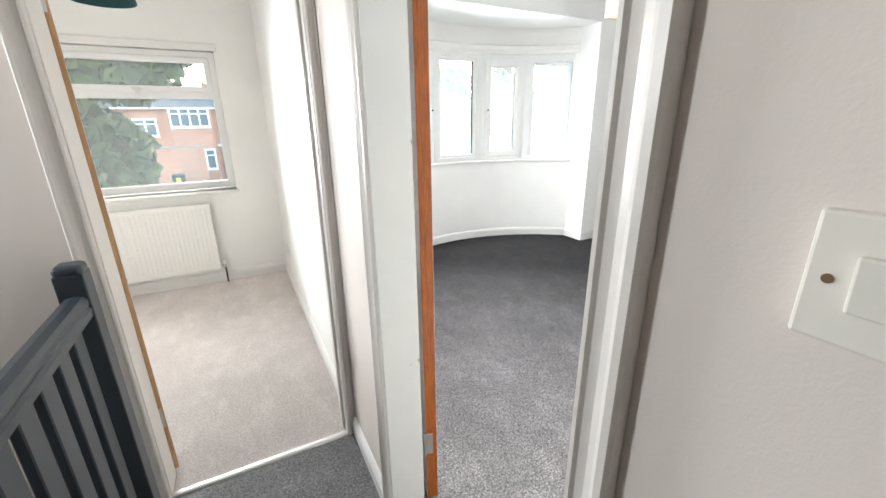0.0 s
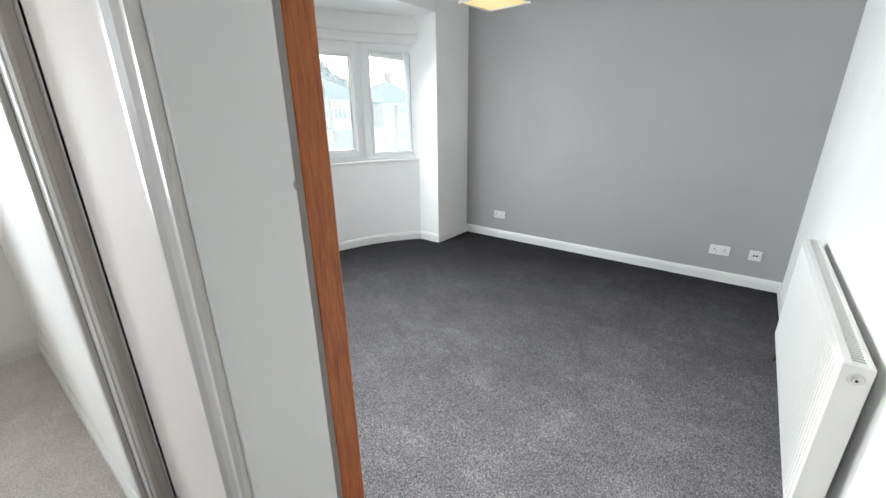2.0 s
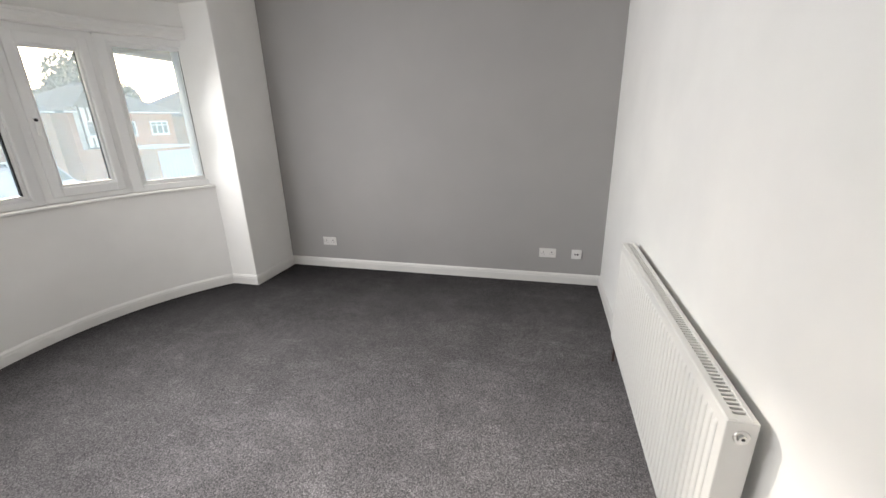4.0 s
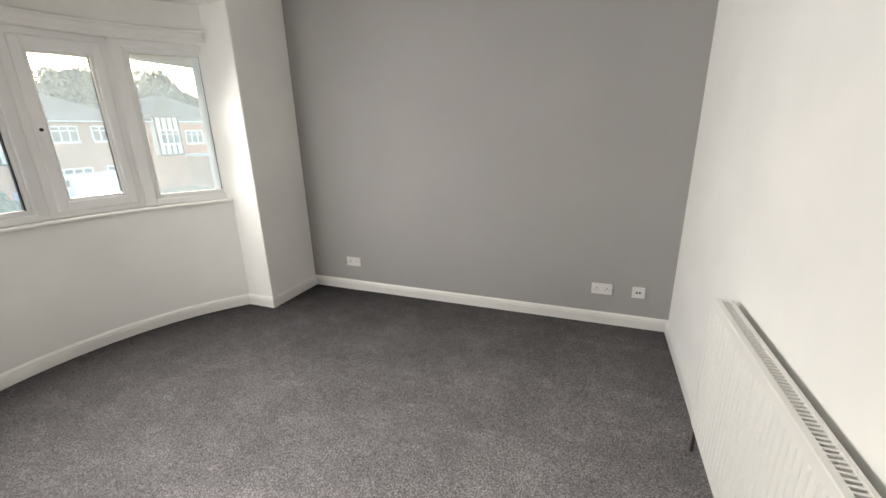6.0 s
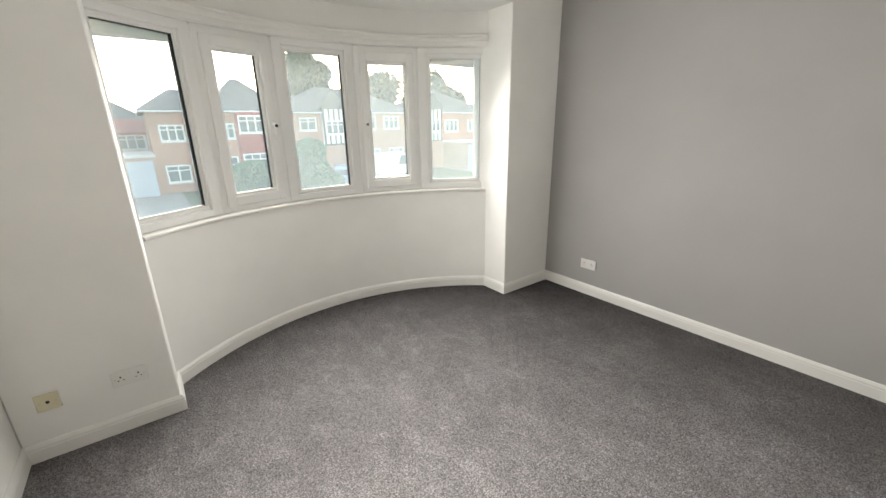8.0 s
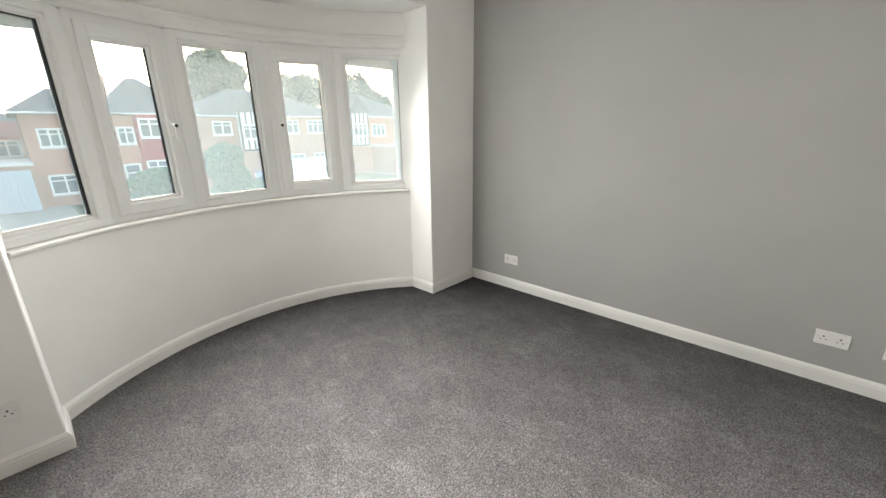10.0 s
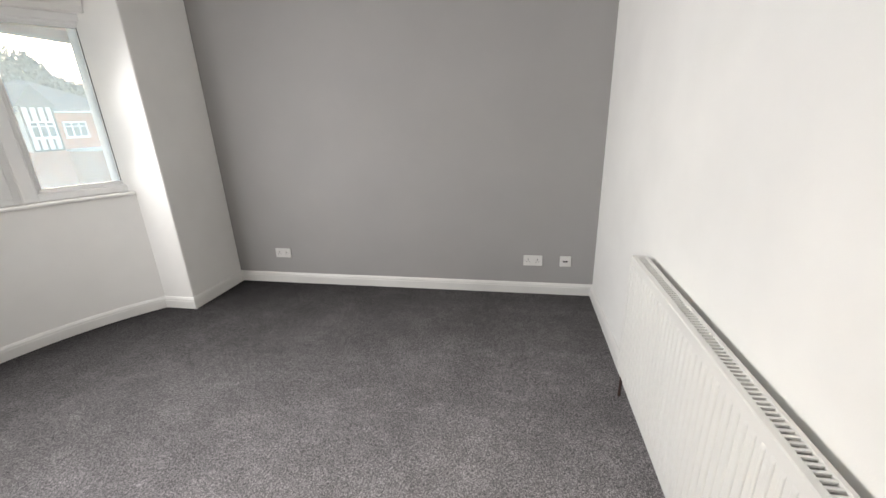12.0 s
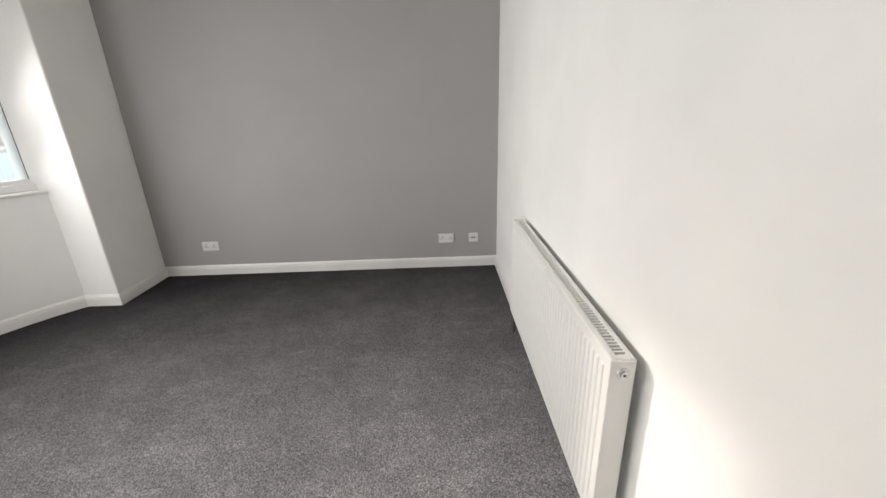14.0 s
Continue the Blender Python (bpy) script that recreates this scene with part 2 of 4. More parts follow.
def arc(r, a0=A0, a1=A1, n=40):
    return [(BC.x + r * math.cos(radians(a0 + (a1 - a0) * i / n)), BC.y + r * math.sin(radians(a0 + (a1 - a0) * i / n))) for i in range(n + 1)]


def wall(name, lo, hi, material, label="plain painted plaster wall", bevel=0.0):
    return structure(part(name, box(lo, hi, bevel), material), label, "wall")


SKIRT = [(0, 0.0), (0.017, 0.0), (0.017, 0.062), (0.0145, 0.066), (0.0145, 0.076), (0.011, 0.081), (0.009, 0.088), (0.004, 0.093), (0, 0.093)]

# front room shell
wall("wall_east", (EX, -0.1, -0.05), (EX + 0.25, NY + 0.5, CZ), GREY, "feature wall painted plain mid grey")
wall("wall_south", (WX + 0.004, SY - 0.14, -0.05), (EX - 0.002, SY, CZ), WHITE, "white painted plaster wall behind the radiator")
wall("wall_north_right", (NIB_R, NY, -0.05), (EX - 0.002, NY + 0.45, CZ), WHITE, "short white painted pier beside the bay", 0.006)
wall("wall_north_left", (WX + 0.002, NY, -0.05), (NIB_L, NY + 0.45, CZ), WHITE, "short white painted pier beside the bay", 0.006)
bay = arc(BR)
structure(part("wall_bay_lower", sweep(bay, [(0, -0.05), (-0.2, -0.05), (-0.2, 0.92), (0, 0.92)]), WHITE, smooth=True), "curved white plaster wall under the bay window", "wall")
structure(part("wall_bay_upper", sweep(bay, [(0, 2.105), (-0.2, 2.105), (-0.2, 2.37), (0, 2.37)]), WHITE, smooth=True), "curved white plaster band above the bay window", "wall")
# west wall of the front room with its doorway
wall("wall_west_south", (LX, -2.0, -0.05), (WX, D0 - 0.02, CZ), MAGNOLIA, "magnolia painted landing wall")
wall("wall_west_north", (LX, BY0 + 0.05, -0.05), (WX, BN + 0.05, CZ), WHITE, "white painted partition wall")
wall("wall_west_middle", (LX, D1 + 0.02, -0.05), (WX, BY0 + 0.05, CZ), MAGNOLIA, "magnolia painted strip of landing wall between the doorways")
wall("wall_west_over", (LX, D0 - 0.02, DH + 0.02), (WX, D1 + 0.02, CZ), WHITE, "white painted wall over the doorway")
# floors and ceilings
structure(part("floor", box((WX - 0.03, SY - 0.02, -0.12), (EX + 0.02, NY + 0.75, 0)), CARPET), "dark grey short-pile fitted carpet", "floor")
structure(part("floor_landing", box((-0.42, -2.0, -0.12), (WX - 0.03, BY0 + 0.006, 0)), CARPET_L), "dark grey landing carpet", "floor")
structure(part("floor_box_room", box((BW, BY0 + 0.006, -0.12), (LX, BN, 0)), CARPET_B), "pale beige-grey fitted carpet", "floor")
structure(part("ceiling", box((WX - 0.1, SY - 0.1, CZ), (EX + 0.1, NY + 0.95, CZ + 0.12)), CEIL), "plain white painted ceiling", "ceiling")
structure(part("ceiling_bay", box((NIB_L + 0.001, NY + 0.001, 2.362), (NIB_R - 0.001, NY + 0.95, CZ - 0.002)), CEIL), "lower white bay ceiling with a downstand", "ceiling")
structure(part("ceiling_landing", box((-1.5, -2.1, CZ), (WX - 0.1, BY0 + 0.05, CZ + 0.12)), CEIL), "plain white landing ceiling", "ceiling")
structure(part("ceiling_box_room", box((BW - 0.1, BY0 + 0.05, CZ), (WX - 0.1, BN + 0.25, CZ + 0.12)), CEIL), "plain white box room ceiling", "ceiling")
# landing and box room shell
wall("wall_box_left", (-1.5, BY0, -2.8), (BX0 - 0.02, BY1, CZ), MAGNOLIA, "beige painted wall beside the stairwell")
wall("wall_box_right", (BX1 + 0.02, BY0, -0.05), (LX, BY1, CZ), WHITE, "white painted wall end")
wall("wall_box_over", (BX0 - 0.02, BY0, DH + 0.02), (BX1 + 0.02, BY1, CZ), WHITE, "white painted wall over the box room doorway")
wall("wall_box_west", (BW - 0.15, BY1, -0.05), (BW, BN + 0.25, CZ), WHITE, "white painted box room wall")
WX0, WX1, WZ0, WZ1 = -1.12, 0.075, 0.845, 1.974
wall("wall_box_north_under", (BW, BN, -0.05), (LX, BN + 0.25, WZ0), WHITE, "white painted wall under the window")
wall("wall_box_north_over", (BW, BN, WZ1), (LX, BN + 0.25, CZ), WHITE, "white painted wall over the window")
wall("wall_box_north_right", (WX1, BN, WZ0), (LX, BN + 0.25, WZ1), WHITE, "white painted wall beside the window")
wall("wall_box_north_left", (BW, BN, WZ0), (WX0, BN + 0.25, WZ1), WHITE, "white painted wall beside the window")
SW0, SW1, SZ0, SZ1 = 1.172, 1.48, 1.42, 2.30     # added stair window, out of view, to light the landing
for nm, lo, hi in (("under", (-1.6, -2.1, -2.8), (-1.5, BY1, SZ0)), ("over", (-1.6, -2.1, SZ1), (-1.5, BY1, CZ)), ("back", (-1.6, -2.1, SZ0), (-1.5, SW0, SZ1)), ("front", (-1.6, SW1, SZ0), (-1.5, BY1, SZ1))):
    wall("wall_stair_west_" + nm, lo, hi, MAGNOLIA, "beige painted stairwell wall round the added window")
wall("wall_landing_south", (-1.5, -2.1, -2.8), (LX, -2.0, CZ), MAGNOLIA, "beige painted landing end wall")
structure(part("floor_hall_below", box((-1.6, -2.1, -2.95), (-0.3, BY1, -2.8)), CARPET_L), "dark carpet of the hall below", "floor")
structure(part("wall_stair_east", box((-0.42, -2.0, -2.8), (-0.40, BY0, -0.125)), MAGNOLIA), "stairwell side wall under the landing", "wall")

# skirting boards
room_path = [(WX, SY), (EX, SY), (EX, NY), (NIB_R, NY), *[tuple(p) for p in arc(BR, A0, A1, 44)], (NIB_L, NY), (WX, NY), (WX, D1 + 0.09)]
structure(part("baseboard", sweep(room_path, SKIRT), GLOSS, smooth=True), "white moulded skirting board round the front room", "skirting")
structure(part("baseboard_box", sweep([(LX, BY1 + 0.01), (LX, BN), (BW, BN), (BW, BY1)], SKIRT), GLOSS), "white skirting board of the box room", "skirting")
structure(part("baseboard_landing", sweep([(LX, D1 + 0.073), (LX, BY0 - 0.018)], SKIRT), GLOSS), "white skirting board on the landing", "skirting")
structure(part("baseboard_landing_b", sweep([(LX, -2.0), (LX, D0 - 0.073)], SKIRT), GLOSS), "white skirting board on the landing", "skirting")

# ---- doorways ----
ARCH = [(0.004, 0.0), (0.004, 0.010), (0.008, 0.015), (0.014, 0.015), (0.018, 0.010), (0.032, 0.011), (0.044, 0.015), (0.052, 0.020), (0.062, 0.020), (0.066, 0.015), (0.066, 0.0)]


def architrave(name, a, b, top, m, cut=None):
    bm = sweep([(a, 0.0), (a, top), (b, top), (b, 0.0)], ARCH)
    for v in bm.verts:
        if cut is not None:
            v.co.x = min(v.co.x, cut)
    bm.transform(m)
    return structure(part(name, bm, CREAMGLOSS), "off-white gloss moulded door architrave", "architrave")


# local (along wall, up, out of wall) to world
to_west = Matrix(((0, 0, -1, LX - 0.001), (1, 0, 0, 0), (0, 1, 0, 0), (0, 0, 0, 1)))
to_south = Matrix(((1, 0, 0, 0), (0, 0, -1, BY0 - 0.001), (0, 1, 0, 0), (0, 0, 0, 1)))
architrave("trim_front_door", D0, D1, DH, to_west)
architrave("trim_box_door", BX0, BX1, DH, to_south, LX - 0.003)
bm = bmesh.new()
add_box(bm, (LX - 0.004, D1, 0), (WX - 0.003, D1 + 0.019, DH + 0.019), 0.002)
add_box(bm, (LX - 0.004, D0 - 0.019, 0), (WX - 0.003, D0, DH + 0.019), 0.002)
add_box(bm, (LX - 0.004, D0 + 0.0005, DH), (WX - 0.003, D1 - 0.0005, DH + 0.0185), 0.002)
structure(part("trim_front_lining", bm, LINING), "white gloss door lining, chipped at the edge", "door lining")
bm = bmesh.new()
add_box(bm, (BX0 - 0.019, BY0 - 0.004, 0), (BX0, BY1 + 0.004, DH + 0.019), 0.002)
add_box(bm, (BX1, BY0 - 0.004, 0), (BX1 + 0.019, BY1 + 0.004, DH + 0.019), 0.002)
add_box(bm, (BX0 + 0.0005, BY0 - 0.004, DH), (BX1 - 0.0005, BY1 + 0.004, DH + 0.0185), 0.002)
add_box(bm, (BX1 - 0.012, BY0 + 0.045, 0), (BX1, BY0 + 0.08, DH), 0.002)
structure(part("trim_box_lining", bm, CREAMGLOSS), "off-white gloss box room door lining", "door lining")
bm = sweep([(BX0, BY0 + 0.006), (BX1, BY0 + 0.006)], [(-0.017, 0.0), (-0.013, 0.006), (-0.004, 0.009), (0.004, 0.009), (0.013, 0.006), (0.017, 0.0)])
structure(part("threshold_strip", bm, STEEL), "metal carpet threshold strip in the box room doorway", "threshold")


def hinge(parent, z, x=0.0, thick=0.038):
    bm = bmesh.new()
    add_cyl(bm, (x - 0.004, 0.006, z - 0.045), (x - 0.004, 0.006, z + 0.045), 0.006, n=12)
    add_box(bm, (x - 0.003, -0.026, z - 0.045), (x + 0.0005, 0.004, z + 0.045), 0.0008)
    for dz in (-0.03, 0.0, 0.03):
        add_cyl(bm, (x - 0.0045, -0.013, z + dz), (x - 0.002, -0.013, z + dz), 0.004, n=8)
    return part("hinge", bm, STEEL, parent, "steel butt hinge")


def door_leaf(name, label, m, width, height, thick, edge, face, handle=True):
    """A panelled door in local space: x along the leaf from the hinge, y the thickness, z up."""
    d = thing(name, label, "door", m, kind="structure")
    st, ra = 0.10, 0.11
    z0, z1 = 0.012, height
    for x0, x1 in ((0, st), (width - st, width)):
        st_ob = part("stile", box((x0, -thick, z0), (x1, 0, z1), 0.003, 2), [edge, face], d, "bare pine edge with white painted faces")
        for pl in st_ob.data.polygons:
            pl.material_index = 1 if abs(pl.normal.y) > 0.6 else 0
    for zz0, zz1 in ((z0, z0 + 0.2), (0.86, 0.99), (z1 - ra, z1)):
        part("rail", box((st - 0.001, -thick + 0.001, zz0), (width - st + 0.001, -0.001, zz1), 0.002), face, d)
    for zz0, zz1 in ((z0 + 0.2, 0.86), (0.99, z1 - ra)):
        bm = box((st - 0.004, -thick + 0.012, zz0 - 0.004), (width - st + 0.004, -0.012, zz1 + 0.004), 0.0)
        add_box(bm, (st + 0.05, -thick + 0.006, zz0 + 0.05), (width - st - 0.05, -0.006, zz1 - 0.05), 0.006)
        part("panel", bm, face, d)
    hinge(d, 0.275)
    hinge(d, height - 0.22)
    HZ = 0.94
    if handle:
        for side in (-1, 1):
            y0 = -thick if side < 0 else 0.0
            bm = cyl((width - 0.055, y0, HZ), (width - 0.055, y0 + side * 0.009, HZ), 0.026, 0.025, 24)
            add_cyl(bm, (width - 0.055, y0 + side * 0.009, HZ), (width - 0.055, y0 + side * 0.048, HZ), 0.010, n=16)
            h = part("door_handle", bm, CHROME, d, "chrome lever door handle", True)
            cu = bpy.data.curves.new("lever", "CURVE")
            cu.dimensions, cu.bevel_depth, cu.bevel_resolution, cu.use_fill_caps = "3D", 0.0085, 4, True
            sp = cu.splines.new("BEZIER")
            pts = [(width - 0.055, y0 + side * 0.044, HZ), (width - 0.085, y0 + side * 0.056, HZ + 0.006), (width - 0.135, y0 + side * 0.054, HZ - 0.004), (width - 0.160, y0 + side * 0.050, HZ - 0.024), (width - 0.150, y0 + side * 0.047, HZ - 0.040)]
            sp.bezier_points.add(4)
            for bp, p in zip(sp.bezier_points, pts):
                bp.co, bp.handle_left_type, bp.handle_right_type = p, "AUTO", "AUTO"
            lv = new("lever", cu)
            lv.data.materials.append(CHROME)
            lv.parent = h
        part("latch_plate", box((width - 0.001, -thick / 2 - 0.012, HZ - 0.04), (width + 0.0015, -thick / 2 + 0.012, HZ + 0.04), 0.0005), STEEL, d)
    return d


door_leaf("door_1", "open white panelled door with bare orange pine edges", pose(0.550, 1.035, 0, 0, 0, 74), 0.75, 1.99, 0.042, ORANGE, GLOSS)
door_leaf("door_2", "open white box room door with bare pine edge", pose(BX0 - 0.020, BY1 + 0.012, 0, 0, 0, 112), 0.67, 1.99, 0.034, PINE, GLOSS)


# ---- windows ----
def bar_frame(bm, x0, x1, z0, z1, w, y0, y1, bevel=0.006):
    """Four mitred bars round an opening."""
    add_box(bm, (x0, y0, z0), (x0 + w, y1, z1), bevel, 2)
    add_box(bm, (x1 - w, y0, z0), (x1, y1, z1), bevel, 2)
    add_box(bm, (x0 + w - 0.006, y0 + 0.0006, z0), (x1 - w + 0.006, y1 - 0.0006, z0 + w), bevel, 2)
    add_box(bm, (x0 + w - 0.006, y0 + 0.0006, z1 - w), (x1 - w + 0.006, y1 - 0.0006, z1), bevel, 2)


def stepped_frame(bm, x0, x1, z0, z1, wl, wr, wb, wt, y0, y1, bevel=0.006):
    """Four bars of different widths round an opening."""
    add_box(bm, (x0, y0, z0), (x0 + wl, y1, z1), bevel, 2)
    add_box(bm, (x1 - wr, y0, z0), (x1, y1, z1), bevel, 2)
    add_box(bm, (x0 + wl - 0.006, y0 + 0.0006, z0), (x1 - wr + 0.006, y1 - 0.0006, z0 + wb), bevel, 2)
    add_box(bm, (x0 + wl - 0.006, y0 + 0.0006, z1 - wt), (x1 - wr + 0.006, y1 - 0.0006, z1), bevel, 2)


window_1 = thing("window_1", "five-light curved bay window in white plastic frames", "window", kind="structure")
FZ0, FZ1, RB, NU = 0.947, 2.107, 1.918, 5
POSTS = (132.3, 114.8, 99.45, 80.9, 65.25, 47.6)          # where the lights meet, in degrees round the bay
for k in range(NU):
    hw = (POSTS[k] - POSTS[k + 1]) / 2
    am = POSTS[k + 1] + hw
    half = RB * math.sin(radians(hw)) - 0.002
    rm = RB * math.cos(radians(hw)) + 0.004
    c, s = math.cos(radians(am)), math.sin(radians(am))
    m = Matrix(((s, c, 0, BC.x + rm * c), (-c, s, 0, BC.y + rm * s), (0, 0, 1, 0), (0, 0, 0, 1)))
    bm = bmesh.new()
    opens = k % 2 == 1
    wl, wr = (0.065 if k == 0 else 0.102), (0.058 if k == NU - 1 else 0.102)
    if opens:
        stepped_frame(bm, -half, half, FZ0, FZ1, 0.044, 0.044, 0.046, 0.052, 0.0, 0.075, 0.007)
    else:
        stepped_frame(bm, -half, half, FZ0, FZ1, wl - 0.03, wr - 0.03, 0.05, 0.05, 0.0, 0.075, 0.008)
        stepped_frame(bm, -half + 0.012, half - 0.012, FZ0 + 0.012, FZ1 - 0.012, wl - 0.024, wr - 0.024, 0.056, 0.059, 0.020, 0.07, 0.005)
        stepped_frame(bm, -half + 0.02, half - 0.02, FZ0 + 0.02, FZ1 - 0.02, wl - 0.02, wr - 0.02, 0.06, 0.063, 0.030, 0.065, 0.004)
    f = part("window_frame", bm, UPVC, window_1)
    f.matrix_world = m
    gl, gr, gb, gt = wl, wr, 0.080, 0.083
    if opens:
        bm = bmesh.new()
        stepped_frame(bm, -half + 0.036, half - 0.036, FZ0 + 0.038, FZ1 - 0.044, 0.060, 0.060, 0.070, 0.076, -0.016, 0.06, 0.010)
        stepped_frame(bm, -half + 0.044, half - 0.044, FZ0 + 0.046, FZ1 - 0.052, 0.068, 0.068, 0.078, 0.085, 0.002, 0.055, 0.005)
        sash = part("sash", bm, UPVC, window_1, "opening casement with a lever handle")
        sash.matrix_world = m
        gl = gr = 0.112
        gb, gt = 0.124, 0.137
        side = 1 if k == 1 else -1
        hx = side * (half - 0.066)
        bm = bmesh.new()
        add_box(bm, (hx - 0.013, -0.024, 1.45), (hx + 0.013, -0.015, 1.55), 0.004, 2)
        add_cyl(bm, (hx, -0.022, 1.52), (hx, -0.046, 1.52), 0.009, n=12)
        add_box(bm, (hx - 0.009, -0.056, 1.41), (hx + 0.009, -0.042, 1.53), 0.005, 2)
        part("handle", bm, UPVC, sash, "white window handle with a dark lock button")
        part("lock_button", cyl((hx, -0.060, 1.512), (hx, -0.054, 1.512), 0.011, n=12), DARK, sash)
    bm = box((-half + gl - 0.006, 0.040, FZ0 + gb - 0.006), (half - gr + 0.006, 0.044, FZ1 - gt + 0.006))
    p = part("pane", bm, GLASS, window_1, "dusty window pane with a bluish haze veil")
    p.matrix_world = m
    p.visible_shadow = False
    bm = bmesh.new()
    x0, x1, z0, z1 = -half + gl, half - gr, FZ0 + gb, FZ1 - gt
    strips = [((x1 - 0.003, 0.030, z0 - 0.004), (x1 + 0.004, 0.052, z1 + 0.004))]
    if k == 0:
        strips.append(((x0, 0.031, z1 - 0.002), (x1, 0.051, z1 + 0.004)))
    for lo, hi in strips:
        add_box(bm, lo, hi)
    gk = part("gasket", bm, DARK, window_1, "black rubber glazing gasket")
    gk.matrix_world = m
for k in range(NU + 1):
    a = radians(POSTS[k])
    r0 = RB + 0.030
    bm = cyl((BC.x + r0 * math.cos(a), BC.y + r0 * math.sin(a), FZ0), (BC.x + r0 * math.cos(a), BC.y + r0 * math.sin(a), FZ1 - 0.012), 0.024, n=12)
    part("mullion_post", bm, UPVC, window_1)
part("window_sill", sweep(bay, [(0.0, 0.921), (0.014, 0.922), (0.019, 0.927), (0.019, 0.939), (0.013, 0.946), (-0.12, 0.9475), (-0.12, 0.921)]), GLOSS, window_1, "narrow white curved window board", True)
part("head_trim", sweep(bay, [(-0.1, 2.106), (0.0, 2.106), (0.006, 2.112), (0.008, 2.142), (0.020, 2.150), (0.028, 2.164), (0.040, 2.170), (0.042, 2.184), (0.034, 2.192), (0.0, 2.194)]), GLOSS, window_1, "white curved moulding over the window", True)

window_2 = thing("window_2", "white plastic box room window with a top-hung vent", "window", kind="structure")
wy = BN + 0.085
bm = bmesh.new()
bar_frame(bm, WX0, WX1, WZ0 + 0.01, WZ1 - 0.005, 0.06, wy, wy + 0.065)
add_box(bm, (WX0 + 0.055, wy + 0.0006, 1.602), (WX1 - 0.055, wy + 0.064, 1.665), 0.006, 2)
part("window_frame", bm, UPVC, window_2)
bm = bmesh.new()
bar_frame(bm, WX0 + 0.045, WX1 - 0.045, 1.655, WZ1 - 0.05, 0.046, wy - 0.014, wy + 0.05, 0.008)
sash = part("sash", bm, UPVC, window_2, "top-hung vent sash")
bm = box((-0.53, wy - 0.035, 1.665), (-0.47, wy - 0.014, 1.687), 0.004, 2)
add_box(bm, (-0.512, wy - 0.047, 1.635), (-0.488, wy - 0.03, 1.677), 0.004, 2)
part("handle", bm, STEEL, sash, "small grey vent handle")
for z0, z1, nm in ((WZ0 + 0.065, 1.607, 0.06), (1.697, WZ1 - 0.092, 0.09)):
    p = part("pane", box((WX0 + nm - 0.005, wy + 0.026, z0), (WX1 - nm + 0.005, wy + 0.030, z1)), GLASS_B, window_2, "dusty window pane with a bluish haze veil with dried streaks")
    p.visible_shadow = False
part("window_sill", box((WX0 - 0.03, BN - 0.045, WZ0 - 0.025), (WX1 + 0.02, wy + 0.002, WZ0 + 0.0), 0.006, 2), GLOSS, window_2, "white window board")
part("head_trim", box((WX0 - 0.03, BN - 0.018, WZ1 - 0.012), (WX1 + 0.025, BN + 0.001, WZ1 + 0.045), 0.006, 2), GLOSS, window_2)

# assumed window, out of view, added as an opening for the landing's fill light
added_window_3 = thing("added_window_3", "added unseen stair window that lights the landing", "window", kind="structure")
bm = bmesh.new()
bar_frame(bm, SW0, SW1, SZ0, SZ1, 0.03, 0.0, 0.06)
bm.transform(Matrix(((0, -1, 0, -1.52), (1, 0, 0, 0), (0, 0, 1, 0), (0, 0, 0, 1))))
part("window_frame", bm, UPVC, added_window_3)
p = part("pane", box((-1.555, SW0 + 0.02, SZ0 + 0.02), (-1.551, SW1 - 0.02, SZ1 - 0.02)), GLASS_B, added_window_3, "clear pane of the added stair window")
p.visible_shadow = False


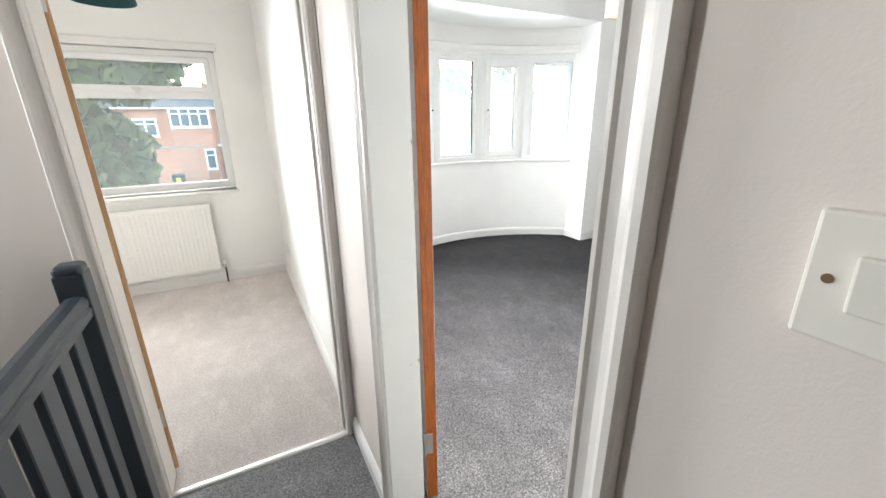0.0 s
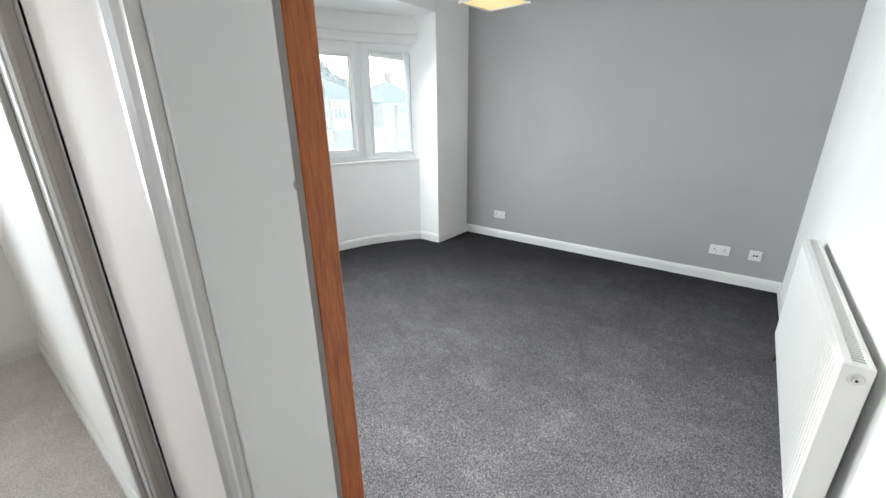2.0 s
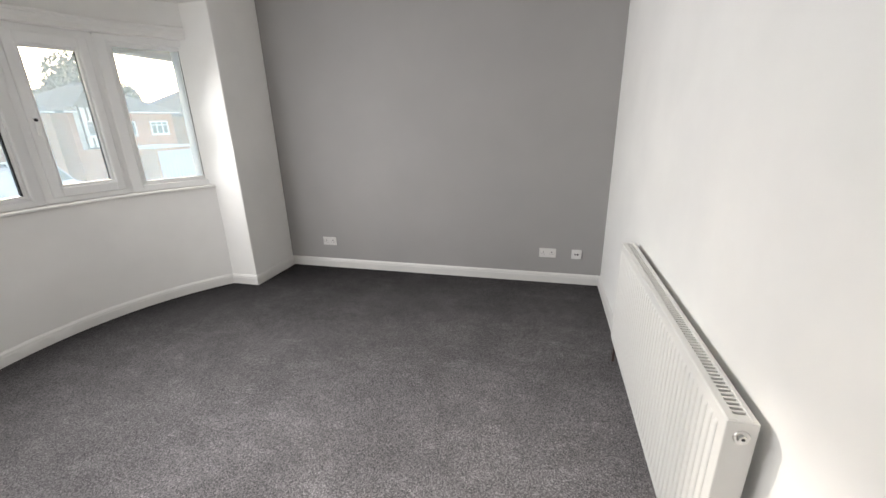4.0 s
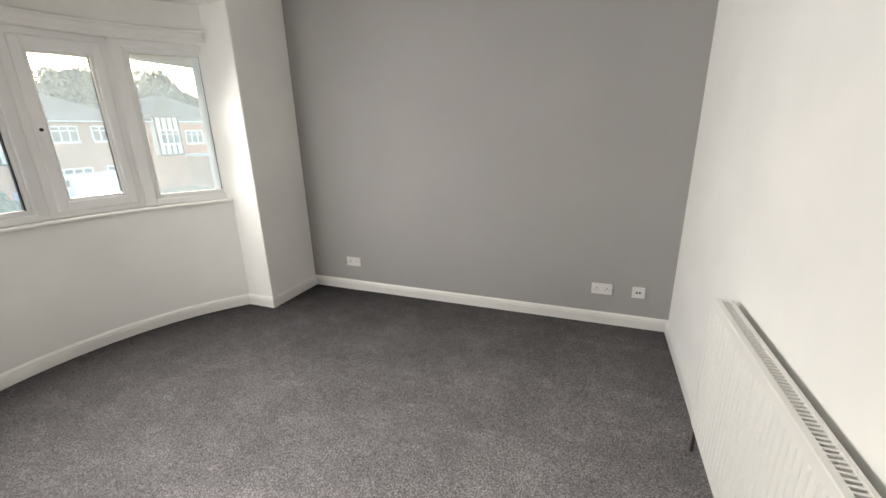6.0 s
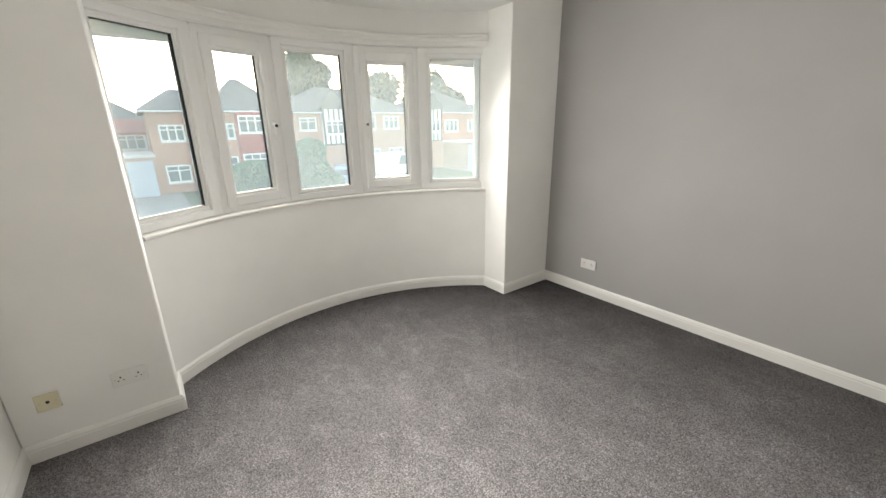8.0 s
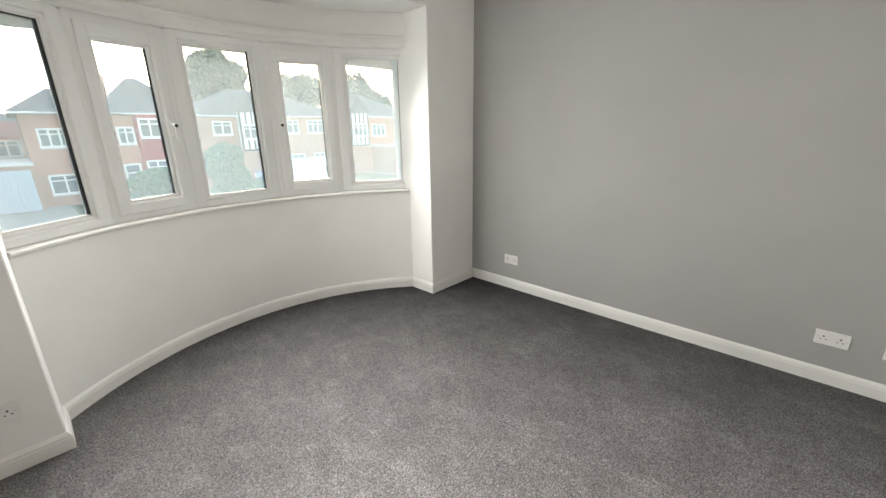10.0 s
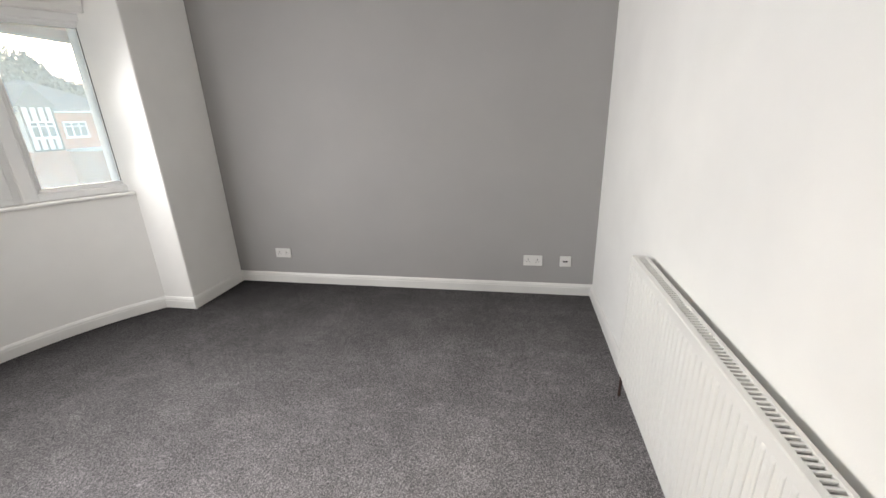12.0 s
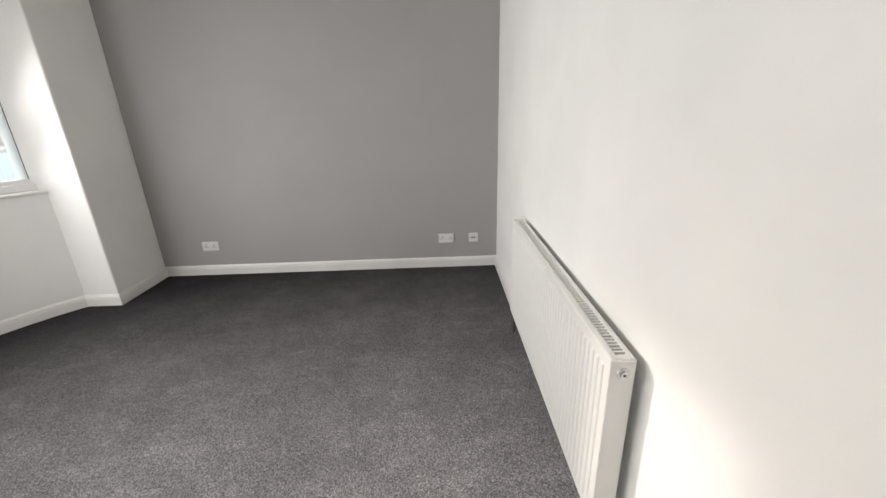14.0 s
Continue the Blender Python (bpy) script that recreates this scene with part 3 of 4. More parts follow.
# ---- radiators ----
def radiator(name, label, m, length, z0, z1, depth, pitch=0.0333, double=True, grille=True):
    """Panel radiator, local x along the wall, y out of the wall from its back, z up."""
    r = thing(name, label, "radiator", m)
    h0, h1 = z0, z1
    bm = box((0.004, depth - 0.016, h0), (length - 0.004, depth - 0.004, h1 - 0.004), 0.005, 2)
    n = int((length - 0.05) / pitch)
    outline = [(0.012, depth - 0.012)]
    for i in range(n):
        x = 0.5 * (length - (n - 1) * pitch) + i * pitch
        outline += [(x - 0.0105, depth - 0.006), (x - 0.0070, depth - 0.0012), (x - 0.0035, depth), (x + 0.0035, depth), (x + 0.0070, depth - 0.0012), (x + 0.0105, depth - 0.006)]
    outline.append((length - 0.012, depth - 0.012))
    rings = []
    for dz, k in ((0.0, 0.0), (0.004, 0.55), (0.012, 1.0)):
        rings.append((h0 + 0.032 + dz, k))
    rings += [(h1 + h0 - z, k) for z, k in reversed(rings)]
    vr = [[bm.verts.new((x, depth - 0.006 + (y - depth + 0.006) * k if y > depth - 0.006 else y, z)) for x, y in outline] for z, k in rings]
    for ra, rb in zip(vr, vr[1:]):
        for j in range(len(outline) - 1):
            bm.faces.new((ra[j], ra[j + 1], rb[j + 1], rb[j]))
    part("front_panel", bm, RADPAINT, r)
    if double:
        part("back_panel", box((0.006, 0.012, h0 + 0.004), (length - 0.006, 0.024, h1 - 0.01), 0.004), RADPAINT, r)
    if grille:
        for x0, x1 in ((0.0, 0.007), (length - 0.007, length)):
            part("side_panel", box((x0, 0.006, h0 + 0.01), (x1, depth - 0.002, h1), 0.003, 2), RADPAINT, r)
        bm = bmesh.new()
        add_box(bm, (0.004, 0.006, h1 - 0.012), (length - 0.004, 0.022, h1 + 0.001), 0.003)
        add_box(bm, (0.004, depth - 0.026, h1 - 0.012), (length - 0.004, depth - 0.003, h1 + 0.001), 0.003)
        k = int((length - 0.05) / 0.0165)
        for i in range(k + 1):
            x = 0.025 + i * (length - 0.05) / k
            add_box(bm, (x - 0.0034, 0.02, h1 - 0.006), (x + 0.0034, depth - 0.024, h1 - 0.0005))
        for x0, x1 in ((0.006, 0.022), (length - 0.022, length - 0.006)):
            add_box(bm, (x0, 0.02, h1 - 0.008), (x1, depth - 0.024, h1 - 0.0003))
        part("top_grille", bm, RADPAINT, r, "slotted white top grille")
        bm = bmesh.new()
        nf = int((length - 0.08) / 0.025)
        for i in range(nf):
            x = 0.04 + i * (length - 0.08) / nf
            add_box(bm, (x, 0.026, h0 + 0.03), (x + 0.0015, depth - 0.018, h1 - 0.14))
        part("convector_fins", bm, RADPAINT, r)
        for x, s in ((0.0, -1), (length, 1)):
            bm = cyl((x, depth * 0.5, h1 - 0.040), (x + s * 0.004, depth * 0.5, h1 - 0.040), 0.0185, 0.0165, 24)
            add_cyl(bm, (x + s * 0.004, depth * 0.5, h1 - 0.040), (x + s * 0.009, depth * 0.5, h1 - 0.040), 0.0105, n=6)
            plug = part("vent_plug", bm, STEEL, r, "chrome bleed plug")
            part("plug_bore", cyl((x + s * 0.0088, depth * 0.5, h1 - 0.040), (x + s * 0.0096, depth * 0.5, h1 - 0.040), 0.0042, n=8), DARK, plug)
    else:
        part("top_seam", box((0.0, depth - 0.02, h1 - 0.006), (length, depth - 0.001, h1 + 0.002), 0.002), RADPAINT, r)
        for x0 in (0.02, length - 0.06):
            part("wall_bracket", box((x0, 0.0, h0 + 0.05), (x0 + 0.04, depth - 0.015, h1 - 0.05)), STEEL, r)
    for x, s in ((0.0, -1), (length, 1)):
        zz = h0 + 0.028
        yy = depth * 0.5
        bm = cyl((x + s * 0.001, yy, zz), (x + s * 0.03, yy, zz), 0.009, n=12)
        add_cyl(bm, (x + s * 0.03, yy, zz - 0.016), (x + s * 0.03, yy, zz + 0.016), 0.012, n=12)
        valve = part("valve", bm, STEEL, r, "metal radiator valve", True)
        head = cyl((x + s * 0.03, yy, zz + 0.014), (x + s * 0.03, yy, zz + 0.05), 0.017, 0.015, 20)
        part("valve_cap", head, PLASTIC, valve, "white plastic valve cap", True)
        part("pipe", cyl((x + s * 0.03, yy, 0.0), (x + s * 0.03, yy, zz - 0.014), 0.0078, n=12), COPPER, r, "dark painted feed pipe", True)
    return r


radiator("radiator", "white double panel radiator on the white wall", Matrix.Translation((1.640, SY + 0.018, 0)), 1.395, 0.180, 0.780, 0.076)
radiator("radiator", "small white single panel radiator under the box room window", Matrix(((-1, 0, 0, -0.155), (0, -1, 0, BN - 0.03), (0, 0, 1, 0), (0, 0, 0, 1))), 0.70, 0.138, 0.745, 0.06, grille=False, double=False)


# ---- electrical plates ----
def plate(name, label, category, m, w, h, material, kind):
    """A wall plate, local x right, y up, z out of the wall."""
    t = thing(name, label, category, m, group="white power sockets" if kind == "double" else "")
    bm = bmesh.new()
    add_box(bm, (-w / 2, -h / 2, 0), (w / 2, h / 2, 0.009), 0.003, 2)
    part("faceplate", bm, material, t)
    if kind == "double":
        for sx in (-0.036, 0.036):
            bm = bmesh.new()
            add_box(bm, (sx - 0.0035, 0.004, 0.0088), (sx + 0.0035, 0.013, 0.0095))
            for dx in (-0.011, 0.011):
                add_box(bm, (sx + dx - 0.0035, -0.012, 0.0088), (sx + dx + 0.0035, -0.0075, 0.0095))
            part("pin_slots", bm, DARK, t)
        for sx in (-0.010, 0.010):
            part("rocker", box((sx - 0.0065, 0.012, 0.008), (sx + 0.0065, 0.034, 0.0125), 0.0015), material, t)
        for sx in (-0.06, 0.06):
            part("screw", cyl((sx, 0, 0.0085), (sx, 0, 0.0098), 0.0036, n=10), STEEL, t)
    elif kind == "aerial":
        for sx in (-0.010, 0.010):
            part("aerial_port", cyl((sx, 0, 0.008), (sx, 0, 0.0105), 0.008, n=14), DARK, t)
        for sx in (-0.03, 0.03):
            part("screw", cyl((sx, 0, 0.0085), (sx, 0, 0.0098), 0.003, n=10), STEEL, t)
    elif kind == "outlet":
        part("cable_port", cyl((0, 0, 0.008), (0, 0, 0.0105), 0.0075, n=14), DARK, t)
        for sx in (-0.03, 0.03):
            part("screw", cyl((sx, 0, 0.0085), (sx, 0, 0.0098), 0.0035, n=10), STEEL, t)
    elif kind == "switch":
        rw = 0.0185 if material is IVORY else 0.0125
        bm = box((-rw, -0.019, 0.007), (rw, 0.019, 0.0135), 0.002, 2)
        for v in bm.verts:
            v.co.z += 0.0022 * v.co.y / 0.019
        part("rocker", bm, material, t)
        for sx in (-0.03, 0.03):
            part("screw", cyl((sx, 0, 0.0086), (sx, 0, 0.0099), 0.0032, n=12), BRASS if material is IVORY else STEEL, t)
    return t


def on_east(y, z):
    return Matrix(((0, 0, -1, EX - 0.0005), (-1, 0, 0, y), (0, 1, 0, z), (0, 0, 0, 1)))


def on_north(x, z):
    return Matrix(((1, 0, 0, x), (0, 0, -1, NY - 0.0005), (0, 1, 0, z), (0, 0, 0, 1)))


def on_west_side(y, z, x=LX):
    return Matrix(((0, 0, -1, x - 0.0005), (-1, 0, 0, y), (0, 1, 0, z), (0, 0, 0, 1)))


plate("socket", "white double power socket on the grey wall", "socket", on_east(2.816, 0.281), 0.146, 0.086, PLASTIC, "double", )
plate("socket", "white double power socket on the grey wall", "socket", on_east(0.631, 0.281), 0.146, 0.086, PLASTIC, "double")
plate("aerial_socket", "white aerial socket with two dark ports on the grey wall", "socket", on_east(0.382, 0.281), 0.086, 0.086, PLASTIC, "aerial")
plate("socket", "white double power socket on the pier by the bay", "socket", on_north(0.980, 0.298), 0.146, 0.086, PLASTIC, "double")
plate("cable_outlet", "cream cable outlet plate with one dark hole", "socket", on_north(0.671, 0.292), 0.086, 0.086, CREAM, "outlet")
plate("light_switch", "cream single light switch on the landing wall", "light switch", on_west_side(0.034, 1.316), 0.086, 0.086, IVORY, "switch")
plate("light_switch", "white light switch inside the box room", "light switch", on_west_side(1.822, 1.312), 0.086, 0.086, PLASTIC, "switch")
plate("socket", "white power socket low on the box room wall", "socket", on_west_side(3.62, 0.31), 0.146, 0.086, PLASTIC, "double")


# ---- lights ----
SHADE, _nt, _b = mat("shade_fabric", 0.9)
_b.inputs["Base Color"].default_value = (0.62, 0.60, 0.58, 1)
bump(_nt, _b, noise_tex(_nt, coords(_nt), 700, 2), 0.3, 0.001)
SHADE_IN, _nt, _b = mat("shade_lining", 0.9)
_b.inputs["Base Color"].default_value = (0.80, 0.62, 0.30, 1)
_b.inputs["Emission Color"].default_value = (1.0, 0.70, 0.30, 1)
_b.inputs["Emission Strength"].default_value = 0.07
TEAL = painted("teal_shade", (0.015, 0.06, 0.065), 0.8)


def pendant(name, label, m, drop, w0, w1, h, outer, inner, n=4):
    """A pendant lamp with an open shade; local origin on the ceiling."""
    t = thing(name, label, "pendant lamp", m)
    part("ceiling_rose", cyl((0, 0, 0), (0, 0, -0.025), 0.045, 0.035, 24), PLASTIC, t, "white ceiling rose", True)
    part("cord", cyl((0, 0, -0.02), (0, 0, -drop - 0.03), 0.0035, n=8), PLASTIC, t)
    rot = Matrix.Rotation(math.pi / n, 4, "Z")
    bm = bmesh.new()
    k = 1 / math.cos(math.pi / n)
    bmesh.ops.create_cone(bm, cap_ends=False, segments=n, radius1=w0 / 2 * k, radius2=w1 / 2 * k, depth=h, matrix=Matrix.Translation((0, 0, -drop - h / 2)) @ rot)
    s = part("shade", bm, outer, t)
    s.modifiers.new("thick", "SOLIDIFY").thickness = 0.003
    if inner:
        bm = bmesh.new()
        bmesh.ops.create_cone(bm, cap_ends=True, segments=n, radius1=(w0 / 2 - 0.006) * k, radius2=(w0 / 2 - 0.006) * k, depth=0.004, matrix=Matrix.Translation((0, 0, -drop - h + 0.008)) @ rot)
        part("diffuser", bm, inner, t, "glowing cream diffuser under the shade")
    part("lamp_holder", cyl((0, 0, -drop - 0.02), (0, 0, -drop - 0.08), 0.017, n=16), PLASTIC, t, "", True)
    return t


pendant("pendant_lamp", "square fabric pendant shade with a glowing cream underside", pose(2.581, 1.958, CZ, 0, 0, -7.2), 0.44, 0.305, 0.305, 0.19, SHADE, SHADE_IN)
pendant("pendant_lamp", "dark teal round pendant shade in the box room", pose(-0.365, 2.7, CZ), 0.485, 0.28, 0.2, 0.21, TEAL, None, 28)

# ---- balustrade ----
bal = thing("balustrade", "charcoal painted landing balustrade with flat balusters", "balustrade", pose(0, 0, 0))
NX, NYB = -0.384, 1.41
bm = box((NX - 0.035, NYB - 0.035, -0.1), (NX + 0.035, NYB + 0.035, 1.008), 0.004, 2)
add_box(bm, (NX - 0.035, NYB - 0.035, 0.998), (NX + 0.035, NYB + 0.035, 1.035), 0.016, 4)
part("newel_post", bm, CHARCOAL, bal)
rail_prof = [(-0.030, 0.0), (0.030, 0.0), (0.032, 0.022), (0.026, 0.03), (0.030, 0.040), (0.030, 0.052), (0.020, 0.063), (0.0, 0.067), (-0.020, 0.063), (-0.030, 0.052), (-0.030, 0.040), (-0.026, 0.03), (-0.032, 0.022)]
bm = sweep([(NX, -1.95), (NX, NYB - 0.033)], [(o, z + 0.878) for o, z in rail_prof])
part("handrail", bm, CHARCOAL, bal)
part("base_rail", box((NX - 0.03, -1.95, 0.0), (NX + 0.03, NYB - 0.034, 0.045), 0.005), CHARCOAL, bal)
for i in range(30):
    y = NYB - 0.12 - i * 0.112
    part("baluster", box((NX - 0.011, y - 0.034, 0.044), (NX + 0.011, y + 0.034, 0.880), 0.003), CHARCOAL, bal)
stair = thing("staircase", "dark carpeted stairs going down beside the landing", "stairs", kind="structure")
for i in range(13):
    part("step", box((-1.5, BY0 - 0.95 - 0.23 * (i + 1), -0.19 * (i + 1) - 0.19), (-0.425, BY0 - 0.95 - 0.23 * i + 0.02, -0.19 * (i + 1)), 0.012, 2), CARPET_L, stair)

# ---- outside ----
def brick_mat(name, a, b, mortar):
    m, nt, bs = mat(name, 0.9, spec=0.2)
    t = nt.nodes.new("ShaderNodeTexBrick")
    t.inputs["Scale"].default_value = 1.0
    t.inputs["Brick Width"].default_value, t.inputs["Row Height"].default_value, t.inputs["Mortar Size"].default_value = 0.225, 0.075, 0.006
    for k, c in (("Color1", a), ("Color2", b), ("Mortar", mortar)):
        t.inputs[k].default_value = (*c, 1)
    g = nt.nodes.new("ShaderNodeNewGeometry")
    sx = nt.nodes.new("ShaderNodeSeparateXYZ")
    ad = nt.nodes.new("ShaderNodeMath")
    cb = nt.nodes.new("ShaderNodeCombineXYZ")
    nt.links.new(g.outputs["Position"], sx.inputs[0])
    nt.links.new(sx.outputs["X"], ad.inputs[0])
    nt.links.new(sx.outputs["Y"], ad.inputs[1])
    nt.links.new(ad.outputs[0], cb.inputs["X"])
    nt.links.new(sx.outputs["Z"], cb.inputs["Y"])
    nt.links.new(cb.outputs[0], t.inputs["Vector"])
    big = ramp(nt, noise_tex(nt, coords(nt), 0.7, 4), [(0.3, (0.75, 0.75, 0.75)), (0.7, (1, 1, 1))])
    nt.links.new(mixc(nt, t.outputs["Color"], big, 1.0), bs.inputs["Base Color"])
    return m


BRICK = brick_mat("red_brick", (0.50, 0.20, 0.13), (0.56, 0.27, 0.18), (0.42, 0.38, 0.33))
BRICK_B = brick_mat("brown_brick", (0.46, 0.25, 0.18), (0.52, 0.32, 0.24), (0.42, 0.38, 0.33))
ROOF = painted("roof_tile", (0.15, 0.145, 0.15), 0.85, wear=0.35, scale=2.5, grain=9)
REDTILE = painted("red_hung_tile", (0.36, 0.06, 0.055), 0.8, wear=0.25, scale=4, grain=12)
RENDER = painted("white_render", (0.72, 0.72, 0.71), 0.85, wear=0.1)
TIMBER = painted("black_timber", (0.02, 0.02, 0.022), 0.7)
ASPHALT = painted("asphalt", (0.055, 0.055, 0.058), 0.9, wear=0.3, scale=0.8, grain=60)
SLAB = painted("paving", (0.30, 0.29, 0.275), 0.9, wear=0.2, scale=1.3, grain=40)
GRASS = painted("lawn", (0.06, 0.10, 0.03), 0.95, wear=0.4, scale=3, grain=30)
EAVES = painted("pink_eaves_paint", (0.62, 0.46, 0.40), 0.7, wear=0.12)
PALEBLUE = painted("pale_blue_door", (0.50, 0.58, 0.68), 0.5)
DARKGLASS, _nt, _b = mat("window_glass_far", 0.06, spec=0.8)
_b.inputs["Base Color"].default_value = (0.10, 0.13, 0.16, 1)
LEAF, _nt, _b = mat("leaf", 0.6)
_g = _nt.nodes.new("ShaderNodeNewGeometry")
_nt.links.new(ramp(_nt, _g.outputs["Random Per Island"], [(0.0, (0.022, 0.045, 0.018)), (0.6, (0.05, 0.085, 0.03)), (1.0, (0.10, 0.13, 0.05))]), _b.inputs["Base Color"])
# far trees' leaves: distance haze put into a paler, greyer colour
LEAF_HAZED, _nt, _b = mat("hazed_leaf", 0.7)
_g = _nt.nodes.new("ShaderNodeNewGeometry")
_nt.links.new(ramp(_nt, _g.outputs["Random Per Island"], [(0.0, (0.15, 0.17, 0.145)), (0.6, (0.20, 0.21, 0.175)), (1.0, (0.26, 0.26, 0.21))]), _b.inputs["Base Color"])
HEDGE, _nt, _b = mat("hedge_leaf", 0.6)
_g = _nt.nodes.new("ShaderNodeNewGeometry")
_nt.links.new(ramp(_nt, _g.outputs["Random Per Island"], [(0.0, (0.022, 0.10, 0.05)), (0.6, (0.036, 0.15, 0.07)), (1.0, (0.06, 0.20, 0.09))]), _b.inputs["Base Color"])
BARK = painted("bark", (0.10, 0.075, 0.055), 0.95, wear=0.3, scale=8, grain=30)

G = GROUND
YH = 34.0          # line of the house fronts across the street
bm = bmesh.new()
bmesh.ops.create_grid(bm, x_segments=2, y_segments=2, size=900, matrix=Matrix.Translation((0, 0, G)))
structure(part("ground", bm, GRASS), "grass and garden ground", "ground")
structure(part("road", box((-120, 12.0, G - 0.1), (140, 18.5, G + 0.004)), ASPHALT), "grey asphalt street", "road")
for k, (y0, y1) in enumerate(((9.8, 12.0), (18.5, 20.7))):
    structure(part("pavement_%d" % (k + 1), box((-120, y0, G - 0.1), (140, y1, G + 0.12), 0.02), SLAB), "pale paved footway with a kerb", "pavement")
for k, (x0, x1) in enumerate(((-0.8, 3.0), (11.2, 15.0), (15.2, 20.5), (-5.6, -2.2), (25.5, 30.0))):
    structure(part("drive_%d" % (k + 1), box((x0, 20.7, G - 0.1), (x1, YH + 1, G + 0.03)), SLAB), "concrete house drive", "drive")


def far_window(parent, x, z, w, h, y, cols=3, rows=1):
    """A white framed house window facing the street."""
    win = part("window", box((x - w / 2, y - 0.03, z - h / 2), (x + w / 2, y + 0.02, z + h / 2)), DARKGLASS, parent)
    bm = bmesh.new()
    fw = 0.085
    add_box(bm, (x - w / 2 - 0.02, y - 0.08, z - h / 2 - 0.02), (x + w / 2 + 0.02, y - 0.01, z - h / 2 + fw))
    add_box(bm, (x - w / 2 - 0.02, y - 0.08, z + h / 2 - fw), (x + w / 2 + 0.02, y - 0.01, z + h / 2 + 0.02))
    for i in range(cols + 1):
        xx = x - w / 2 + w * i / cols
        add_box(bm, (xx - 0.05, y - 0.078, z - h / 2), (xx + 0.05, y - 0.012, z + h / 2))
    for j in range(1, rows + 1):
        add_box(bm, (x - w / 2, y - 0.07, z + h / 2 - h * 0.30 * j - 0.035), (x + w / 2, y - 0.014, z + h / 2 - h * 0.30 * j + 0.035))
    part("frame", bm, UPVC, win)
    part("sill", box((x - w / 2 - 0.08, y - 0.12, z - h / 2 - 0.09), (x + w / 2 + 0.08, y + 0.01, z - h / 2 - 0.021)), RENDER, win)


def hip_roof(x0, x1, y0, y1, z, ridge, over=0.4, gable=False):
    x0, x1, y0, y1 = x0 - over, x1 + over, y0 - over, y1 + over
    bm = bmesh.new()
    ym, ins = (y0 + y1) / 2, 0.0 if gable else min((y1 - y0) / 2, (x1 - x0) / 2 - 0.3)
    b = [bm.verts.new(p) for p in ((x0, y0, z), (x1, y0, z), (x1, y1, z), (x0, y1, z))]
    c = [bm.verts.new(p) for p in ((x0, y0, z - 0.18), (x1, y0, z - 0.18), (x1, y1, z - 0.18), (x0, y1, z - 0.18))]
    r = [bm.verts.new((x0 + ins, ym, ridge)), bm.verts.new((x1 - ins, ym, ridge))]
    for f in ((b[0], b[1], r[1], r[0]), (b[1], b[2], r[1]), (b[2], b[3], r[0], r[1]), (b[3], b[0], r[0]), c):
        bm.faces.new(f)
    for i in range(4):
        bm.faces.new((b[i], b[(i + 1) % 4], c[(i + 1) % 4], c[i]))
    return bm


def house(label, x0, x1, y, brick, bays, windows, chim, eave=2.45, ridge=5.0, depth=8.0, timber=None):
    h = thing("house", label, "house", group="brick houses along the streets")
    part("wall", box((x0, y, G), (x1, y + depth, eave)), brick, h)
    roof = part("roof", hip_roof(x0, x1, y, y + depth, eave, ridge), ROOF, h, "dark tiled hipped roof")
    part("gutter", box((x0 - 0.45, y - 0.52, eave - 0.16), (x1 + 0.45, y - 0.41, eave - 0.06), 0.03), UPVC, h)
    for cx in chim:
        bm = box((cx - 0.45, y + depth / 2 - 0.35, eave), (cx + 0.45, y + depth / 2 + 0.35, ridge + 1.0), 0.02)
        for dx in (-0.2, 0.2):
            add_cyl(bm, (cx + dx, y + depth / 2, ridge + 0.98), (cx + dx, y + depth / 2, ridge + 1.4), 0.11, 0.09, 10)
        part("chimney", bm, BRICK_B, roof)
    for bx, mat_b in bays:
        part("bay", box((bx - 1.25, y - 0.6, G), (bx + 1.25, y + 0.1, eave - 0.15), 0.12), mat_b, h, "projecting two-storey bay")
        far_window(h, bx, G + 1.75, 2.2, 1.35, y - 0.6, 4, 1)
        far_window(h, bx, G + 4.5, 2.2, 1.2, y - 0.6, 4, 1)
    for wx, wz, ww, wh, cols in windows:
        far_window(h, wx, G + wz, ww, wh, y, cols, 1)
    if timber:
        tx0, tx1 = timber
        part("timber_gable", box((tx0, y - 0.62, G + 2.7), (tx1, y + 0.05, eave + 0.3)), RENDER, h, "white render with black timbers")
        bm = bmesh.new()
        n = int((tx1 - tx0) / 0.42)
        for i in range(n + 1):
            xx = tx0 + (tx1 - tx0) * i / n
            add_box(bm, (xx - 0.06, y - 0.65, G + 2.7), (xx + 0.06, y - 0.6, eave + 0.3))
        for zz in (G + 2.75, G + 3.6, eave + 0.25):
            add_box(bm, (tx0, y - 0.652, zz - 0.06), (tx1, y - 0.602, zz + 0.06))
        part("timbers", bm, TIMBER, h)
        far_window(h, (tx0 + tx1) / 2, G + 4.15, 1.5, 1.1, y - 0.655, 3, 1)
        bm = bmesh.new()
        add_extrude(bm, [(tx0 - 0.3, eave + 0.25), (tx1 + 0.3, eave + 0.25), ((tx0 + tx1) / 2, eave + 1.7)], Matrix(((1, 0, 0, 0), (0, 0, 1, y - 0.7), (0, 1, 0, 0), (0, 0, 0, 1))), 3.0)
        part("gable_roof", bm, ROOF, h)
    return h


